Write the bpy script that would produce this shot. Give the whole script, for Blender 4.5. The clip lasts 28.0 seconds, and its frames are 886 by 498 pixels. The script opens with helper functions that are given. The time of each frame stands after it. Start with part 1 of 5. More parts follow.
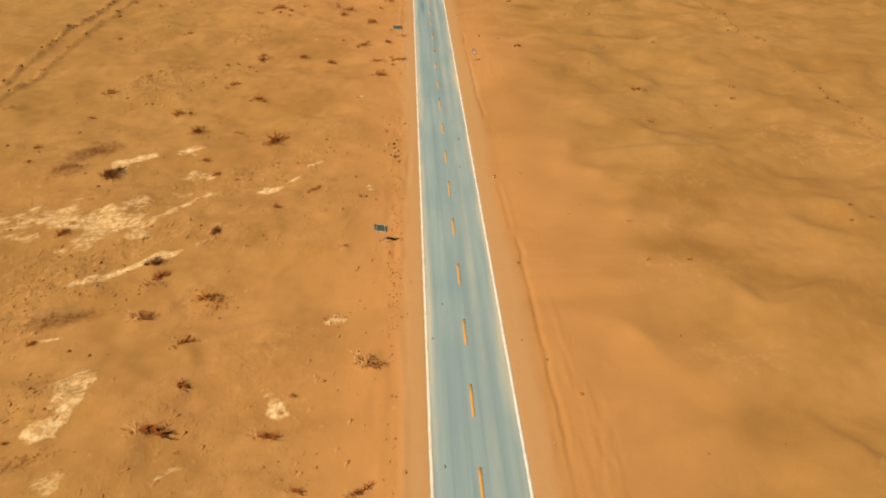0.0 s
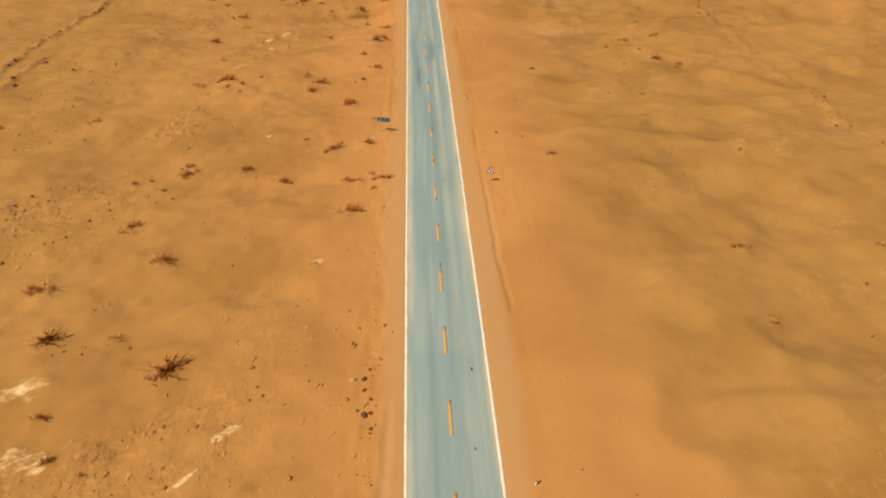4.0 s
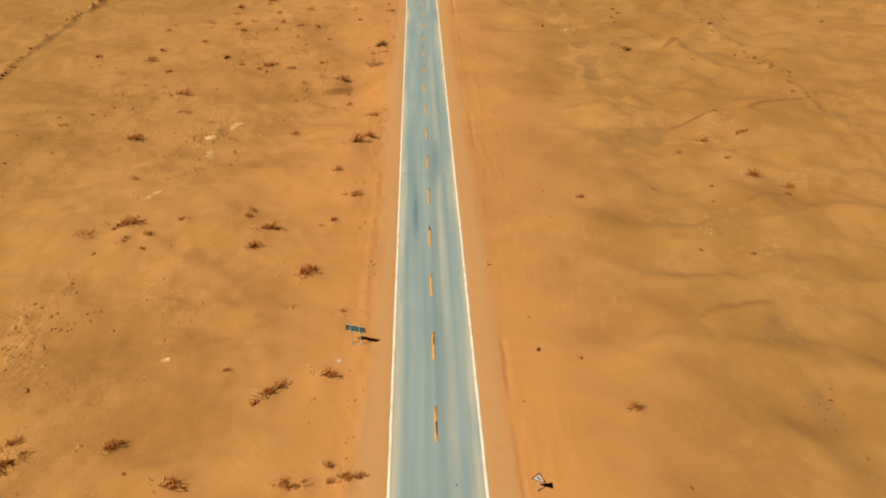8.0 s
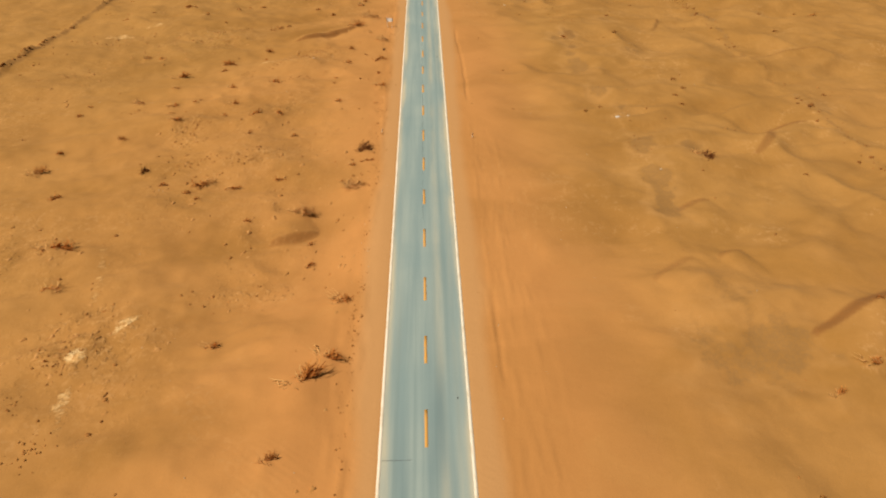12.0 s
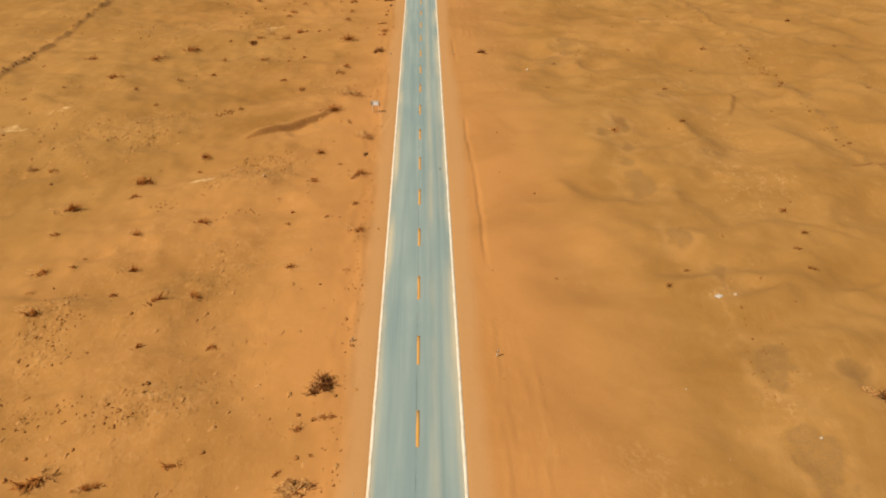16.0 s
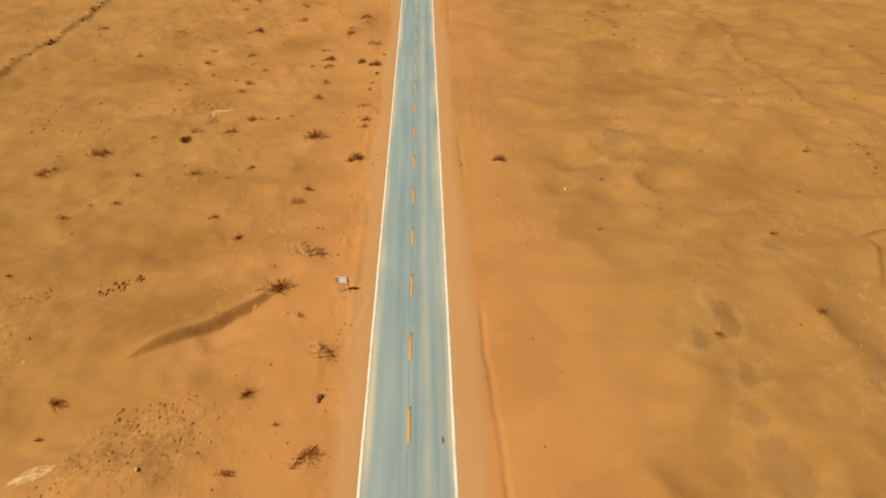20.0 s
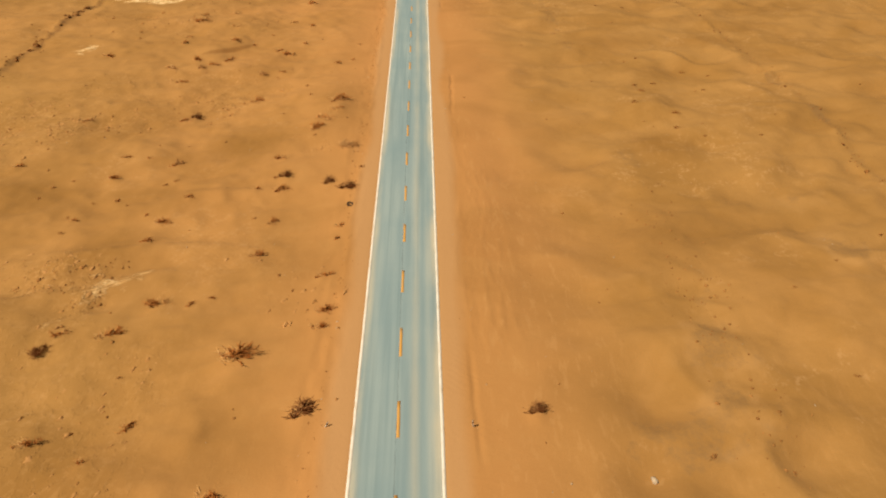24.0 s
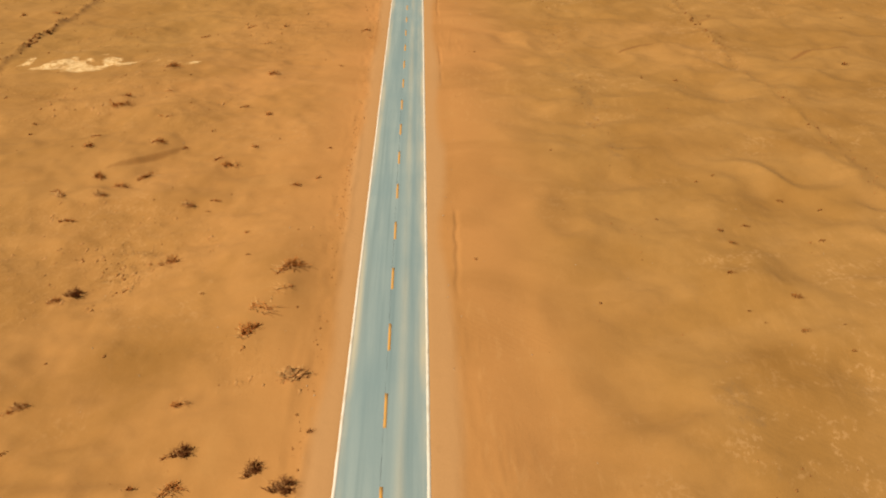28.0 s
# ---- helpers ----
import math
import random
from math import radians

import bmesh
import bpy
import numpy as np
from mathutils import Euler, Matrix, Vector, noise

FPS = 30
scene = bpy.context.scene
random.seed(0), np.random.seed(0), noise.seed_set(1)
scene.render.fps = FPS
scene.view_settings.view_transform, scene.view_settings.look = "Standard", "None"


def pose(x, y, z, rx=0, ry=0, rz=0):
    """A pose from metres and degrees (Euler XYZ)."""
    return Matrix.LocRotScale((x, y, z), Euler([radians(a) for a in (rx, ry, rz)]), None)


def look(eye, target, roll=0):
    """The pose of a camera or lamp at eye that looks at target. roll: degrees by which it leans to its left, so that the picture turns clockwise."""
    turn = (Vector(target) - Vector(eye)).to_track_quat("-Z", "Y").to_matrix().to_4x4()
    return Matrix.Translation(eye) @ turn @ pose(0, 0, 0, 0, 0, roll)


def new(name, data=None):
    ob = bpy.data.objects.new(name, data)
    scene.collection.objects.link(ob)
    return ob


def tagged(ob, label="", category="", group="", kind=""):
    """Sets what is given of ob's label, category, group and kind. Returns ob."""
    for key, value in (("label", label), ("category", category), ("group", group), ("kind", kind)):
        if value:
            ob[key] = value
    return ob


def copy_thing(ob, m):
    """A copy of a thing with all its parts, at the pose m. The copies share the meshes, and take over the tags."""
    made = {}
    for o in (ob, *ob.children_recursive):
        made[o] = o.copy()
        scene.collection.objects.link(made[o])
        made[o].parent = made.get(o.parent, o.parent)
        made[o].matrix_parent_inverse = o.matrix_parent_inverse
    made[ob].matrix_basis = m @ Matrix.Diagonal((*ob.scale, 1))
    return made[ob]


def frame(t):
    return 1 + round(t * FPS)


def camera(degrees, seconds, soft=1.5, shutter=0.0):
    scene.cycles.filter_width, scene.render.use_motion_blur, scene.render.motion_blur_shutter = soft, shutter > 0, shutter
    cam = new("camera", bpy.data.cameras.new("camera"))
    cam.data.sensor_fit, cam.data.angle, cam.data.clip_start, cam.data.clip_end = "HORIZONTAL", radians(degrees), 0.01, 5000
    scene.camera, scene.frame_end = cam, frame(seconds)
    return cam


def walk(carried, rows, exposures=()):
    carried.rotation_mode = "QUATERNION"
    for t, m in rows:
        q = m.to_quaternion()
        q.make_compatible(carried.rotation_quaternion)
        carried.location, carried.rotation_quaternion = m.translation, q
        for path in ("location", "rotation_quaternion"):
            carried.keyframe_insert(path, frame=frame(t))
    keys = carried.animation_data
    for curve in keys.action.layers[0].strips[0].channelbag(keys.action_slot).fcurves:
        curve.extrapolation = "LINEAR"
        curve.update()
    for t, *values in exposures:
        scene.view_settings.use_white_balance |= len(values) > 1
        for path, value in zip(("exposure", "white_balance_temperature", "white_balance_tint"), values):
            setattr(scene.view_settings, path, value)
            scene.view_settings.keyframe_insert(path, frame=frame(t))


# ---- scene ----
cam = camera(67.9, 28.0, soft=2.1)
PATH = [
    (0.0, pose(-3.781, 0.000, 46.422, 54.985, 1.060, -2.663)),
    (1.0, pose(-3.318, 12.834, 46.444, 54.958, 0.844, -2.656)),
    (2.0, pose(-2.881, 25.642, 46.461, 54.941, 0.657, -2.614)),
    (3.0, pose(-2.467, 38.426, 46.473, 54.933, 0.497, -2.545)),
    (4.0, pose(-2.075, 51.185, 46.481, 54.931, 0.364, -2.455)),
    (5.0, pose(-1.704, 63.918, 46.488, 54.933, 0.255, -2.351)),
    (6.0, pose(-1.353, 76.627, 46.493, 54.936, 0.169, -2.238)),
    (7.0, pose(-1.020, 89.310, 46.499, 54.940, 0.105, -2.122)),
    (8.0, pose(-0.703, 101.969, 46.505, 54.942, 0.060, -2.006)),
    (9.0, pose(-0.403, 114.603, 46.514, 54.942, 0.033, -1.895)),
    (10.0, pose(-0.116, 127.211, 46.527, 54.937, 0.021, -1.792)),
    (11.0, pose(0.157, 139.795, 46.544, 54.927, 0.024, -1.699)),
    (12.0, pose(0.419, 152.353, 46.567, 54.912, 0.038, -1.620)),
    (13.0, pose(0.671, 164.887, 46.596, 54.890, 0.062, -1.554)),
    (14.0, pose(0.914, 177.396, 46.634, 54.861, 0.094, -1.505)),
    (15.0, pose(1.149, 189.879, 46.680, 54.825, 0.131, -1.471)),
    (16.0, pose(1.379, 202.338, 46.737, 54.782, 0.171, -1.453)),
    (17.0, pose(1.603, 214.771, 46.805, 54.732, 0.211, -1.449)),
    (18.0, pose(1.824, 227.180, 46.885, 54.675, 0.249, -1.460)),
    (19.0, pose(2.042, 239.564, 46.979, 54.613, 0.283, -1.482)),
    (20.0, pose(2.260, 251.922, 47.088, 54.546, 0.309, -1.514)),
    (21.0, pose(2.478, 264.256, 47.213, 54.474, 0.325, -1.552)),
    (22.0, pose(2.698, 276.564, 47.354, 54.400, 0.328, -1.593)),
    (23.0, pose(2.921, 288.848, 47.514, 54.324, 0.316, -1.633)),
    (24.0, pose(3.149, 301.106, 47.692, 54.248, 0.285, -1.667)),
    (25.0, pose(3.382, 313.340, 47.891, 54.174, 0.232, -1.689)),
    (26.0, pose(3.622, 325.548, 48.112, 54.104, 0.154, -1.694)),
    (27.0, pose(3.871, 337.732, 48.355, 54.039, 0.049, -1.676)),
    (28.0, pose(4.130, 349.891, 48.621, 53.983, -0.088, -1.626)),
]
walk(cam, PATH)

# ---- light ----
SUN_EL, SUN_AZ = 57.0, 240.0          # degrees; azimuth clockwise from +y
scene.view_settings.exposure = 0.05
world = bpy.data.worlds.new("sky")
scene.world = world
world.use_nodes = True
wn = world.node_tree.nodes
sky = wn.new("ShaderNodeTexSky")
sky.sky_type, sky.sun_disc = "NISHITA", False
sky.sun_elevation, sky.sun_rotation = radians(SUN_EL), radians(SUN_AZ)
sky.air_density, sky.dust_density, sky.ozone_density, sky.altitude = 0.2, 1.6, 0.0, 1200
wn["Background"].inputs["Strength"].default_value = 0.016
world.node_tree.links.new(sky.outputs["Color"], wn["Background"].inputs["Color"])
sun_data = bpy.data.lights.new("sun", "SUN")
sun_data.energy, sun_data.angle, sun_data.color = 5.0, radians(0.53), (1.0, 0.94, 0.86)
sun = new("sun", sun_data)
SUN_WAY = Vector((-math.sin(radians(SUN_AZ)) * math.cos(radians(SUN_EL)),
                  -math.cos(radians(SUN_AZ)) * math.cos(radians(SUN_EL)), -math.sin(radians(SUN_EL))))
sun.matrix_world = look((0, 0, 120), Vector((0, 0, 120)) + SUN_WAY)


# ---- materials ----
class Mat:
    """A node material with a few short ways to wire it."""

    def __init__(self, name, rough=0.9):
        self.m = bpy.data.materials.new(name)
        self.m.use_nodes = True
        self.t = self.m.node_tree
        self.b = self.t.nodes["Principled BSDF"]
        self.b.inputs["Roughness"].default_value = rough
        self.b.inputs["Specular IOR Level"].default_value = 0.08

    def node(self, kind, **sets):
        n = self.t.nodes.new(kind)
        for k, v in sets.items():
            n.inputs[k].default_value = v
        return n

    def link(self, a, b):
        self.t.links.new(a, b)

    def where(self, scale=(1, 1, 1), turn=0.0):
        """Position, turned about the vertical, then scaled."""
        at = self.t.nodes.new("ShaderNodeNewGeometry").outputs["Position"]
        for key, value in (("Rotation", (0, 0, radians(-turn))), ("Scale", scale)):
            m = self.t.nodes.new("ShaderNodeMapping")
            m.inputs[key].default_value = value
            self.link(at, m.inputs["Vector"])
            at = m.outputs["Vector"]
        return at

    def raw(self, scale, detail=4.0, stretch=(1, 1, 1), rough=0.55, warp=0.0, turn=0.0):
        n = self.node("ShaderNodeTexNoise", Scale=scale, Detail=detail, Roughness=rough, Distortion=warp)
        self.link(self.where(stretch, turn), n.inputs["Vector"])
        return n.outputs["Fac"]

    def ramp(self, value, lo, hi):
        r = self.node("ShaderNodeMapRange")
        r.interpolation_type = "SMOOTHSTEP"
        r.inputs["From Min"].default_value, r.inputs["From Max"].default_value = lo, hi
        self.link(value, r.inputs["Value"])
        return r.outputs["Result"]

    def noise(self, scale, detail=4.0, stretch=(1, 1, 1), rough=0.55, lo=0.35, hi=0.65, warp=0.0):
        return self.ramp(self.raw(scale, detail, stretch, rough, warp), lo, hi)

    def attr(self, name):
        a = self.t.nodes.new("ShaderNodeAttribute")
        a.attribute_name = name
        return a.outputs["Fac"]

    def math(self, op, a, b, clamp=True):
        n = self.t.nodes.new("ShaderNodeMath")
        n.operation = op
        n.use_clamp = clamp
        for i, v in enumerate((a, b)):
            if isinstance(v, (int, float)):
                n.inputs[i].default_value = v
            else:
                self.link(v, n.inputs[i])
        return n.outputs[0]

    def mix(self, fac, a, b):
        n = self.t.nodes.new("ShaderNodeMix")
        n.data_type = "RGBA"
        for key, v in ((0, fac), (6, a), (7, b)):
            if isinstance(v, (int, float)):
                n.inputs[key].default_value = v
            elif isinstance(v, tuple):
                n.inputs[key].default_value = (*v, 1)
            else:
                self.link(v, n.inputs[key])
        return n.outputs[2]

    def color(self, c):
        if isinstance(c, tuple):
            self.b.inputs["Base Color"].default_value = (*c, 1)
        else:
            self.link(c, self.b.inputs["Base Color"])

    def bump(self, h, strength, distance, below=None):
        n = self.node("ShaderNodeBump", Strength=strength, Distance=distance)
        self.link(h, n.inputs["Height"])
        if below:
            self.link(below, n.inputs["Normal"])
        return n.outputs["Normal"]

    def normal(self, n):
        self.link(n, self.b.inputs["Normal"])


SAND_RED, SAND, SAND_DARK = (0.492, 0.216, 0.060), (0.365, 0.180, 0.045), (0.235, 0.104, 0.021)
OLIVE = (0.285, 0.132, 0.026)
CLAY, CLAY_PALE, GRIT = (0.60, 0.315, 0.098), (0.86, 0.59, 0.27), (0.262, 0.136, 0.043)


def sand_material():
    m = Mat("sand", 0.95)
    m.b.inputs["Sheen Weight"].default_value = 0.05
    m.b.inputs["Sheen Roughness"].default_value = 0.6
    m.b.inputs["Sheen Tint"].default_value = (1.0, 0.66, 0.36, 1)
    wild, rough = m.attr("wild"), m.attr("rough")
    # redder by the road; the darker outer sand also paints in an edge fall-off
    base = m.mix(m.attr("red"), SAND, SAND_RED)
    # broad drifts of finer and coarser sand
    base = m.mix(m.math("MULTIPLY", m.ramp(m.raw(0.035, 4, (0.8, 1.2, 1), warp=1.0), 0.44, 0.64), 0.25), base, SAND_DARK)
    base = m.mix(m.math("MULTIPLY", m.noise(0.15, 5, (0.8, 1.2, 1), warp=0.9, lo=0.48, hi=0.74), 0.20), base, (0.49, 0.245, 0.070))
    # olive patches of coarser sand; pale crumbs of crust here and there along their rims
    v = m.raw(0.062, 4, (0.8, 1.15, 1), rough=0.5, warp=0.6, turn=20)
    base = m.mix(m.math("MULTIPLY", m.math("MULTIPLY", m.ramp(v, 0.46, 0.60), wild), 0.42), base, OLIVE)
    w = m.raw(0.21, 4, (0.8, 1.15, 1), rough=0.5, warp=0.5, turn=20)
    base = m.mix(m.math("MULTIPLY", m.math("MULTIPLY", m.ramp(w, 0.53, 0.66), wild), 0.20), base, OLIVE)
    some = m.math("MULTIPLY", m.noise(0.05, 3, lo=0.52, hi=0.62), wild)
    chips = m.noise(1.6, 6, (1.1, 0.8, 1), rough=0.7, lo=0.50, hi=0.60)
    rim = m.math("MULTIPLY", m.ramp(w, 0.42, 0.49), m.math("SUBTRACT", 1.0, m.ramp(w, 0.52, 0.57)))
    base = m.mix(m.math("MULTIPLY", m.math("MULTIPLY", m.math("MULTIPLY", rim, chips), some), 0.38), base, (0.57, 0.31, 0.115))
    # broad dark patches, some of them painted-in shading
    base = m.mix(m.math("MULTIPLY", m.attr("tone_shade"), 0.72), base, (0.250, 0.112, 0.022))
    # shade of the steep lee faces, put into the sand colour
    base = m.mix(m.math("MULTIPLY", m.attr("lee_shade"), 0.85), base, (0.235, 0.095, 0.023))
    base = m.mix(m.math("MULTIPLY", m.attr("verge"), 0.80), base, (0.47, 0.245, 0.090))
    base = m.mix(m.math("MULTIPLY", m.noise(0.9, 5, (0.8, 1.2, 1), lo=0.56, hi=0.80), 0.06), base, SAND_DARK)
    scour = m.math("MULTIPLY", m.attr("scour"), m.noise(0.8, 5, (1.7, 0.45, 1), rough=0.68, lo=0.52, hi=0.66, warp=0.2))
    base = m.mix(m.math("MULTIPLY", scour, 0.22), base, (0.58, 0.30, 0.098))
    fleck = m.noise(1.7, 6, (1.0, 0.8, 1), rough=0.66, lo=0.52, hi=0.62)
    base = m.mix(m.math("MULTIPLY", m.math("MULTIPLY", rough, fleck), 0.60), base, (0.56, 0.295, 0.098))
    grit = m.ramp(m.math("ADD", m.attr("grit"), m.math("MULTIPLY", m.raw(0.8, 8, (1, 0.9, 1), rough=0.74), 2.4, False), False), 1.50, 2.20)
    speck = m.noise(3.2, 5, rough=0.75, lo=0.35, hi=0.62)
    base = m.mix(m.math("MULTIPLY", grit, m.math("ADD", 0.35, m.math("MULTIPLY", speck, 0.45))), base, GRIT)
    base = m.mix(m.math("MULTIPLY", m.attr("rim"), 0.26), base, (0.56, 0.30, 0.105))
    stain = m.math("MULTIPLY", m.attr("stain"), m.noise(2.4, 6, (0.6, 1.3, 1), rough=0.75, lo=0.36, hi=0.56))
    base = m.mix(m.math("MULTIPLY", stain, 0.80), base, (0.185, 0.076, 0.020))
    # clay showing through: ragged edges, cracked pale crust
    crumb = m.ramp(m.raw(0.8, 9, (0.7, 1.3, 1), rough=0.72, warp=0.4, turn=28), 0.30, 0.70)
    clay = m.ramp(m.math("ADD", m.math("MULTIPLY", m.attr("clay"), 0.9, False), crumb, False), 1.10, 1.62)
    tone = m.mix(m.math("MULTIPLY", m.noise(1.5, 8, (0.8, 1.1, 1), rough=0.76, lo=0.42, hi=0.58), m.attr("chalk")), CLAY, CLAY_PALE)
    base = m.mix(m.math("MULTIPLY", clay, 0.92), base, tone)
    base = m.mix(m.math("MULTIPLY", m.noise(6.0, 4, lo=0.5, hi=0.8), 0.12), base, SAND_DARK)
    m.color(base)
    n = m.bump(m.noise(0.40, 4, (0.7, 1.3, 1), lo=0.15, hi=0.85, warp=0.5), 0.14, 0.20)
    n = m.bump(m.math("MULTIPLY", rough, m.noise(1.5, 5, (1.2, 0.8, 1), rough=0.62, lo=0.50, hi=0.76)), 0.80, 0.22, n)
    n = m.bump(m.math("MULTIPLY", m.raw(0.5, 6, (0.8, 1.1, 1), rough=0.6, warp=0.4, turn=20), wild), 0.35, 0.30, n)
    n = m.bump(m.math("MULTIPLY", clay, crumb), 0.5, 0.25, n)
    ripple = m.node("ShaderNodeTexWave", Scale=0.75, Distortion=5.0, Detail=3.0)
    ripple.inputs["Detail Scale"].default_value = 0.8
    ripple.bands_direction = "DIAGONAL"
    m.link(m.where((0.8, 1.0, 1.0)), ripple.inputs["Vector"])
    n = m.bump(m.math("MULTIPLY", ripple.outputs["Fac"], m.noise(0.05, 3, lo=0.55, hi=0.66)), 0.16, 0.05, n)
    n = m.bump(m.noise(12.0, 4, lo=0.2, hi=0.8), 0.22, 0.02, n)
    m.normal(n)
    return m.m


def asphalt_material():
    m = Mat("dusty_asphalt", 0.85)
    base = m.mix(m.noise(0.6, 4, (1.0, 0.06, 1), lo=0.3, hi=0.7), (0.225, 0.282, 0.255), (0.30, 0.345, 0.295))
    base = m.mix(m.math("MULTIPLY", m.noise(0.08, 4, (0.5, 1, 1), lo=0.4, hi=0.7), 0.35), base, (0.185, 0.258, 0.245))
    base = m.mix(m.math("MULTIPLY", m.noise(1.6, 3, (1.0, 0.012, 1), lo=0.48, hi=0.70), 0.40), base, (0.16, 0.218, 0.20))
    dust = m.math("MULTIPLY", m.attr("dust"), m.noise(0.35, 5, (0.8, 0.13, 1), lo=0.30, hi=0.68))
    base = m.mix(m.math("MULTIPLY", dust, 0.90), base, (0.57, 0.46, 0.28))
    base = m.mix(m.math("MULTIPLY", m.attr("tar"), 0.75), base, (0.075, 0.135, 0.145))
    base = m.mix(m.math("MULTIPLY", m.noise(40.0, 3, lo=0.45, hi=0.75), 0.22), base, (0.12, 0.15, 0.145))
    m.color(base)
    m.normal(m.bump(m.noise(45.0, 3, lo=0.2, hi=0.8), 0.25, 0.008))
    return m.m


def paint_material(name, color, worn, amount):
    m = Mat(name, 0.75)
    w = m.noise(1.3, 6, (1.6, 0.5, 1), rough=0.7, lo=0.46, hi=0.66)
    c = m.mix(m.math("MULTIPLY", w, amount), color, worn)
    c = m.mix(m.math("MULTIPLY", m.noise(16.0, 4, lo=0.52, hi=0.72), amount * 0.6), c, worn)
    m.color(c)
    return m.m


def plain_material(name, a, b, scale=6.0, rough=0.85, metal=0.0, island=False):
    """Two tones of one surface, mixed by grain and by each piece's own chance."""
    m = Mat(name, rough)
    m.b.inputs["Metallic"].default_value = metal
    f = m.noise(scale, 5, lo=0.35, hi=0.68)
    if island:
        g = m.t.nodes.new("ShaderNodeNewGeometry")
        f = m.math("ADD", m.math("MULTIPLY", f, 0.4), m.math("MULTIPLY", g.outputs["Random Per Island"], 0.6))
    else:
        o = m.t.nodes.new("ShaderNodeObjectInfo")
        f = m.math("ADD", m.math("MULTIPLY", f, 0.6), m.math("MULTIPLY", o.outputs["Random"], 0.4))
    m.color(m.mix(f, a, b))
    m.normal(m.bump(m.noise(scale * 4, 3, lo=0.2, hi=0.8), 0.3, 0.01))
    return m.m


M_SAND = sand_material()
M_ROAD = asphalt_material()
M_WHITE = paint_material("worn_white_paint", (0.76, 0.66, 0.49), (0.57, 0.45, 0.28), 0.75)
M_YELLOW = paint_material("worn_yellow_paint", (0.62, 0.30, 0.062), (0.46, 0.29, 0.12), 0.5)
M_TAR = plain_material("bitumen", (0.055, 0.06, 0.055), (0.10, 0.11, 0.10), 4)
M_TWIG = plain_material("dry_wood", (0.40, 0.142, 0.028), (0.56, 0.225, 0.050), 8)
M_STEM = plain_material("brown_bark", (0.20, 0.064, 0.011), (0.36, 0.126, 0.026), 10)
M_DARK = plain_material("dark_bark", (0.135, 0.046, 0.012), (0.27, 0.098, 0.025), 10)
M_STRAW = plain_material("bleached_straw", (0.64, 0.355, 0.120), (0.46, 0.215, 0.060), 9)
M_CLOD = plain_material("earth_clod", (0.19, 0.074, 0.017), (0.46, 0.205, 0.052), 5, island=True)
M_CRUST = plain_material("crusted_sand", (0.51, 0.25, 0.078), (0.37, 0.168, 0.042), 1.2, island=True)
M_STONE = plain_material("desert_stone", (0.15, 0.056, 0.013), (0.36, 0.150, 0.036), 5, island=True)
M_DARK_STONE = plain_material("dark_stone", (0.09, 0.040, 0.015), (0.17, 0.075, 0.026), 5)
M_PALE_ROCK = plain_material("pale_rock", (0.55, 0.42, 0.26), (0.40, 0.26, 0.13), 3)
M_BACK = plain_material("weathered_sign_back", (0.05, 0.115, 0.105), (0.085, 0.16, 0.145), 3, 0.55)
M_RAIL = plain_material("dark_bracket_steel", (0.03, 0.045, 0.05), (0.06, 0.07, 0.07), 5, 0.5)
M_FACE = plain_material("white_sign_face", (0.88, 0.88, 0.84), (0.80, 0.79, 0.74), 3, 0.5)
M_POST = plain_material("white_post_paint", (0.72, 0.62, 0.46), (0.56, 0.43, 0.27), 4, 0.6)
M_RED = plain_material("red_sign_paint", (0.26, 0.05, 0.025), (0.20, 0.055, 0.03), 4, 0.5)
M_BLACK = plain_material("black_paint", (0.02, 0.02, 0.02), (0.04, 0.035, 0.03), 4, 0.5)
M_RUBBER = plain_material("old_rubber", (0.02, 0.018, 0.016), (0.05, 0.04, 0.03), 5, 0.7)
M_SACK = plain_material("dusty_sackcloth", (0.58, 0.52, 0.42), (0.44, 0.34, 0.22), 5)
M_CONCRETE = plain_material("concrete", (0.42, 0.35, 0.25), (0.30, 0.23, 0.15), 6)


# ---- shapes ----
def finish(bm, name, material, smooth=False):
    me = bpy.data.meshes.new(name)
    bm.to_mesh(me)
    bm.free()
    me.materials.append(material)
    if smooth:
        me.polygons.foreach_set("use_smooth", np.ones(len(me.polygons), bool))
    return me


def part(name, bm, material, parent, label=""):
    ob = new(name, finish(bm, name, material))
    ob.parent = parent
    return tagged(ob, label=label)


def box(bm, size, at=(0, 0, 0), turn=None, bevel=0.0):
    m = Matrix.Translation(at) @ (turn or Matrix()) @ Matrix.Diagonal((*size, 1))
    made = bmesh.ops.create_cube(bm, size=1, matrix=m)["verts"]
    if bevel:
        edges = {e for v in made for e in v.link_edges}
        bmesh.ops.bevel(bm, geom=list(edges), offset=bevel, segments=2, affect="EDGES")
    return bm


def tube(bm, points, radii, sides=3):
    """A tapering tube along points."""
    rings = []
    for i, p in enumerate(points):
        a, b = Vector(points[max(i - 1, 0)]), Vector(points[min(i + 1, len(points) - 1)])
        q = (b - a).to_track_quat("Z", "Y")
        rings.append([bm.verts.new(Vector(p) + q @ Vector((radii[i] * math.cos(2 * math.pi * k / sides), radii[i] * math.sin(2 * math.pi * k / sides), 0))) for k in range(sides)])
    for r, s in zip(rings, rings[1:]):
        for k in range(sides):
            bm.faces.new((r[k], r[(k + 1) % sides], s[(k + 1) % sides], s[k]))
    if sides > 3:
        bm.faces.new(rings[0][::-1])
        bm.faces.new(rings[-1])


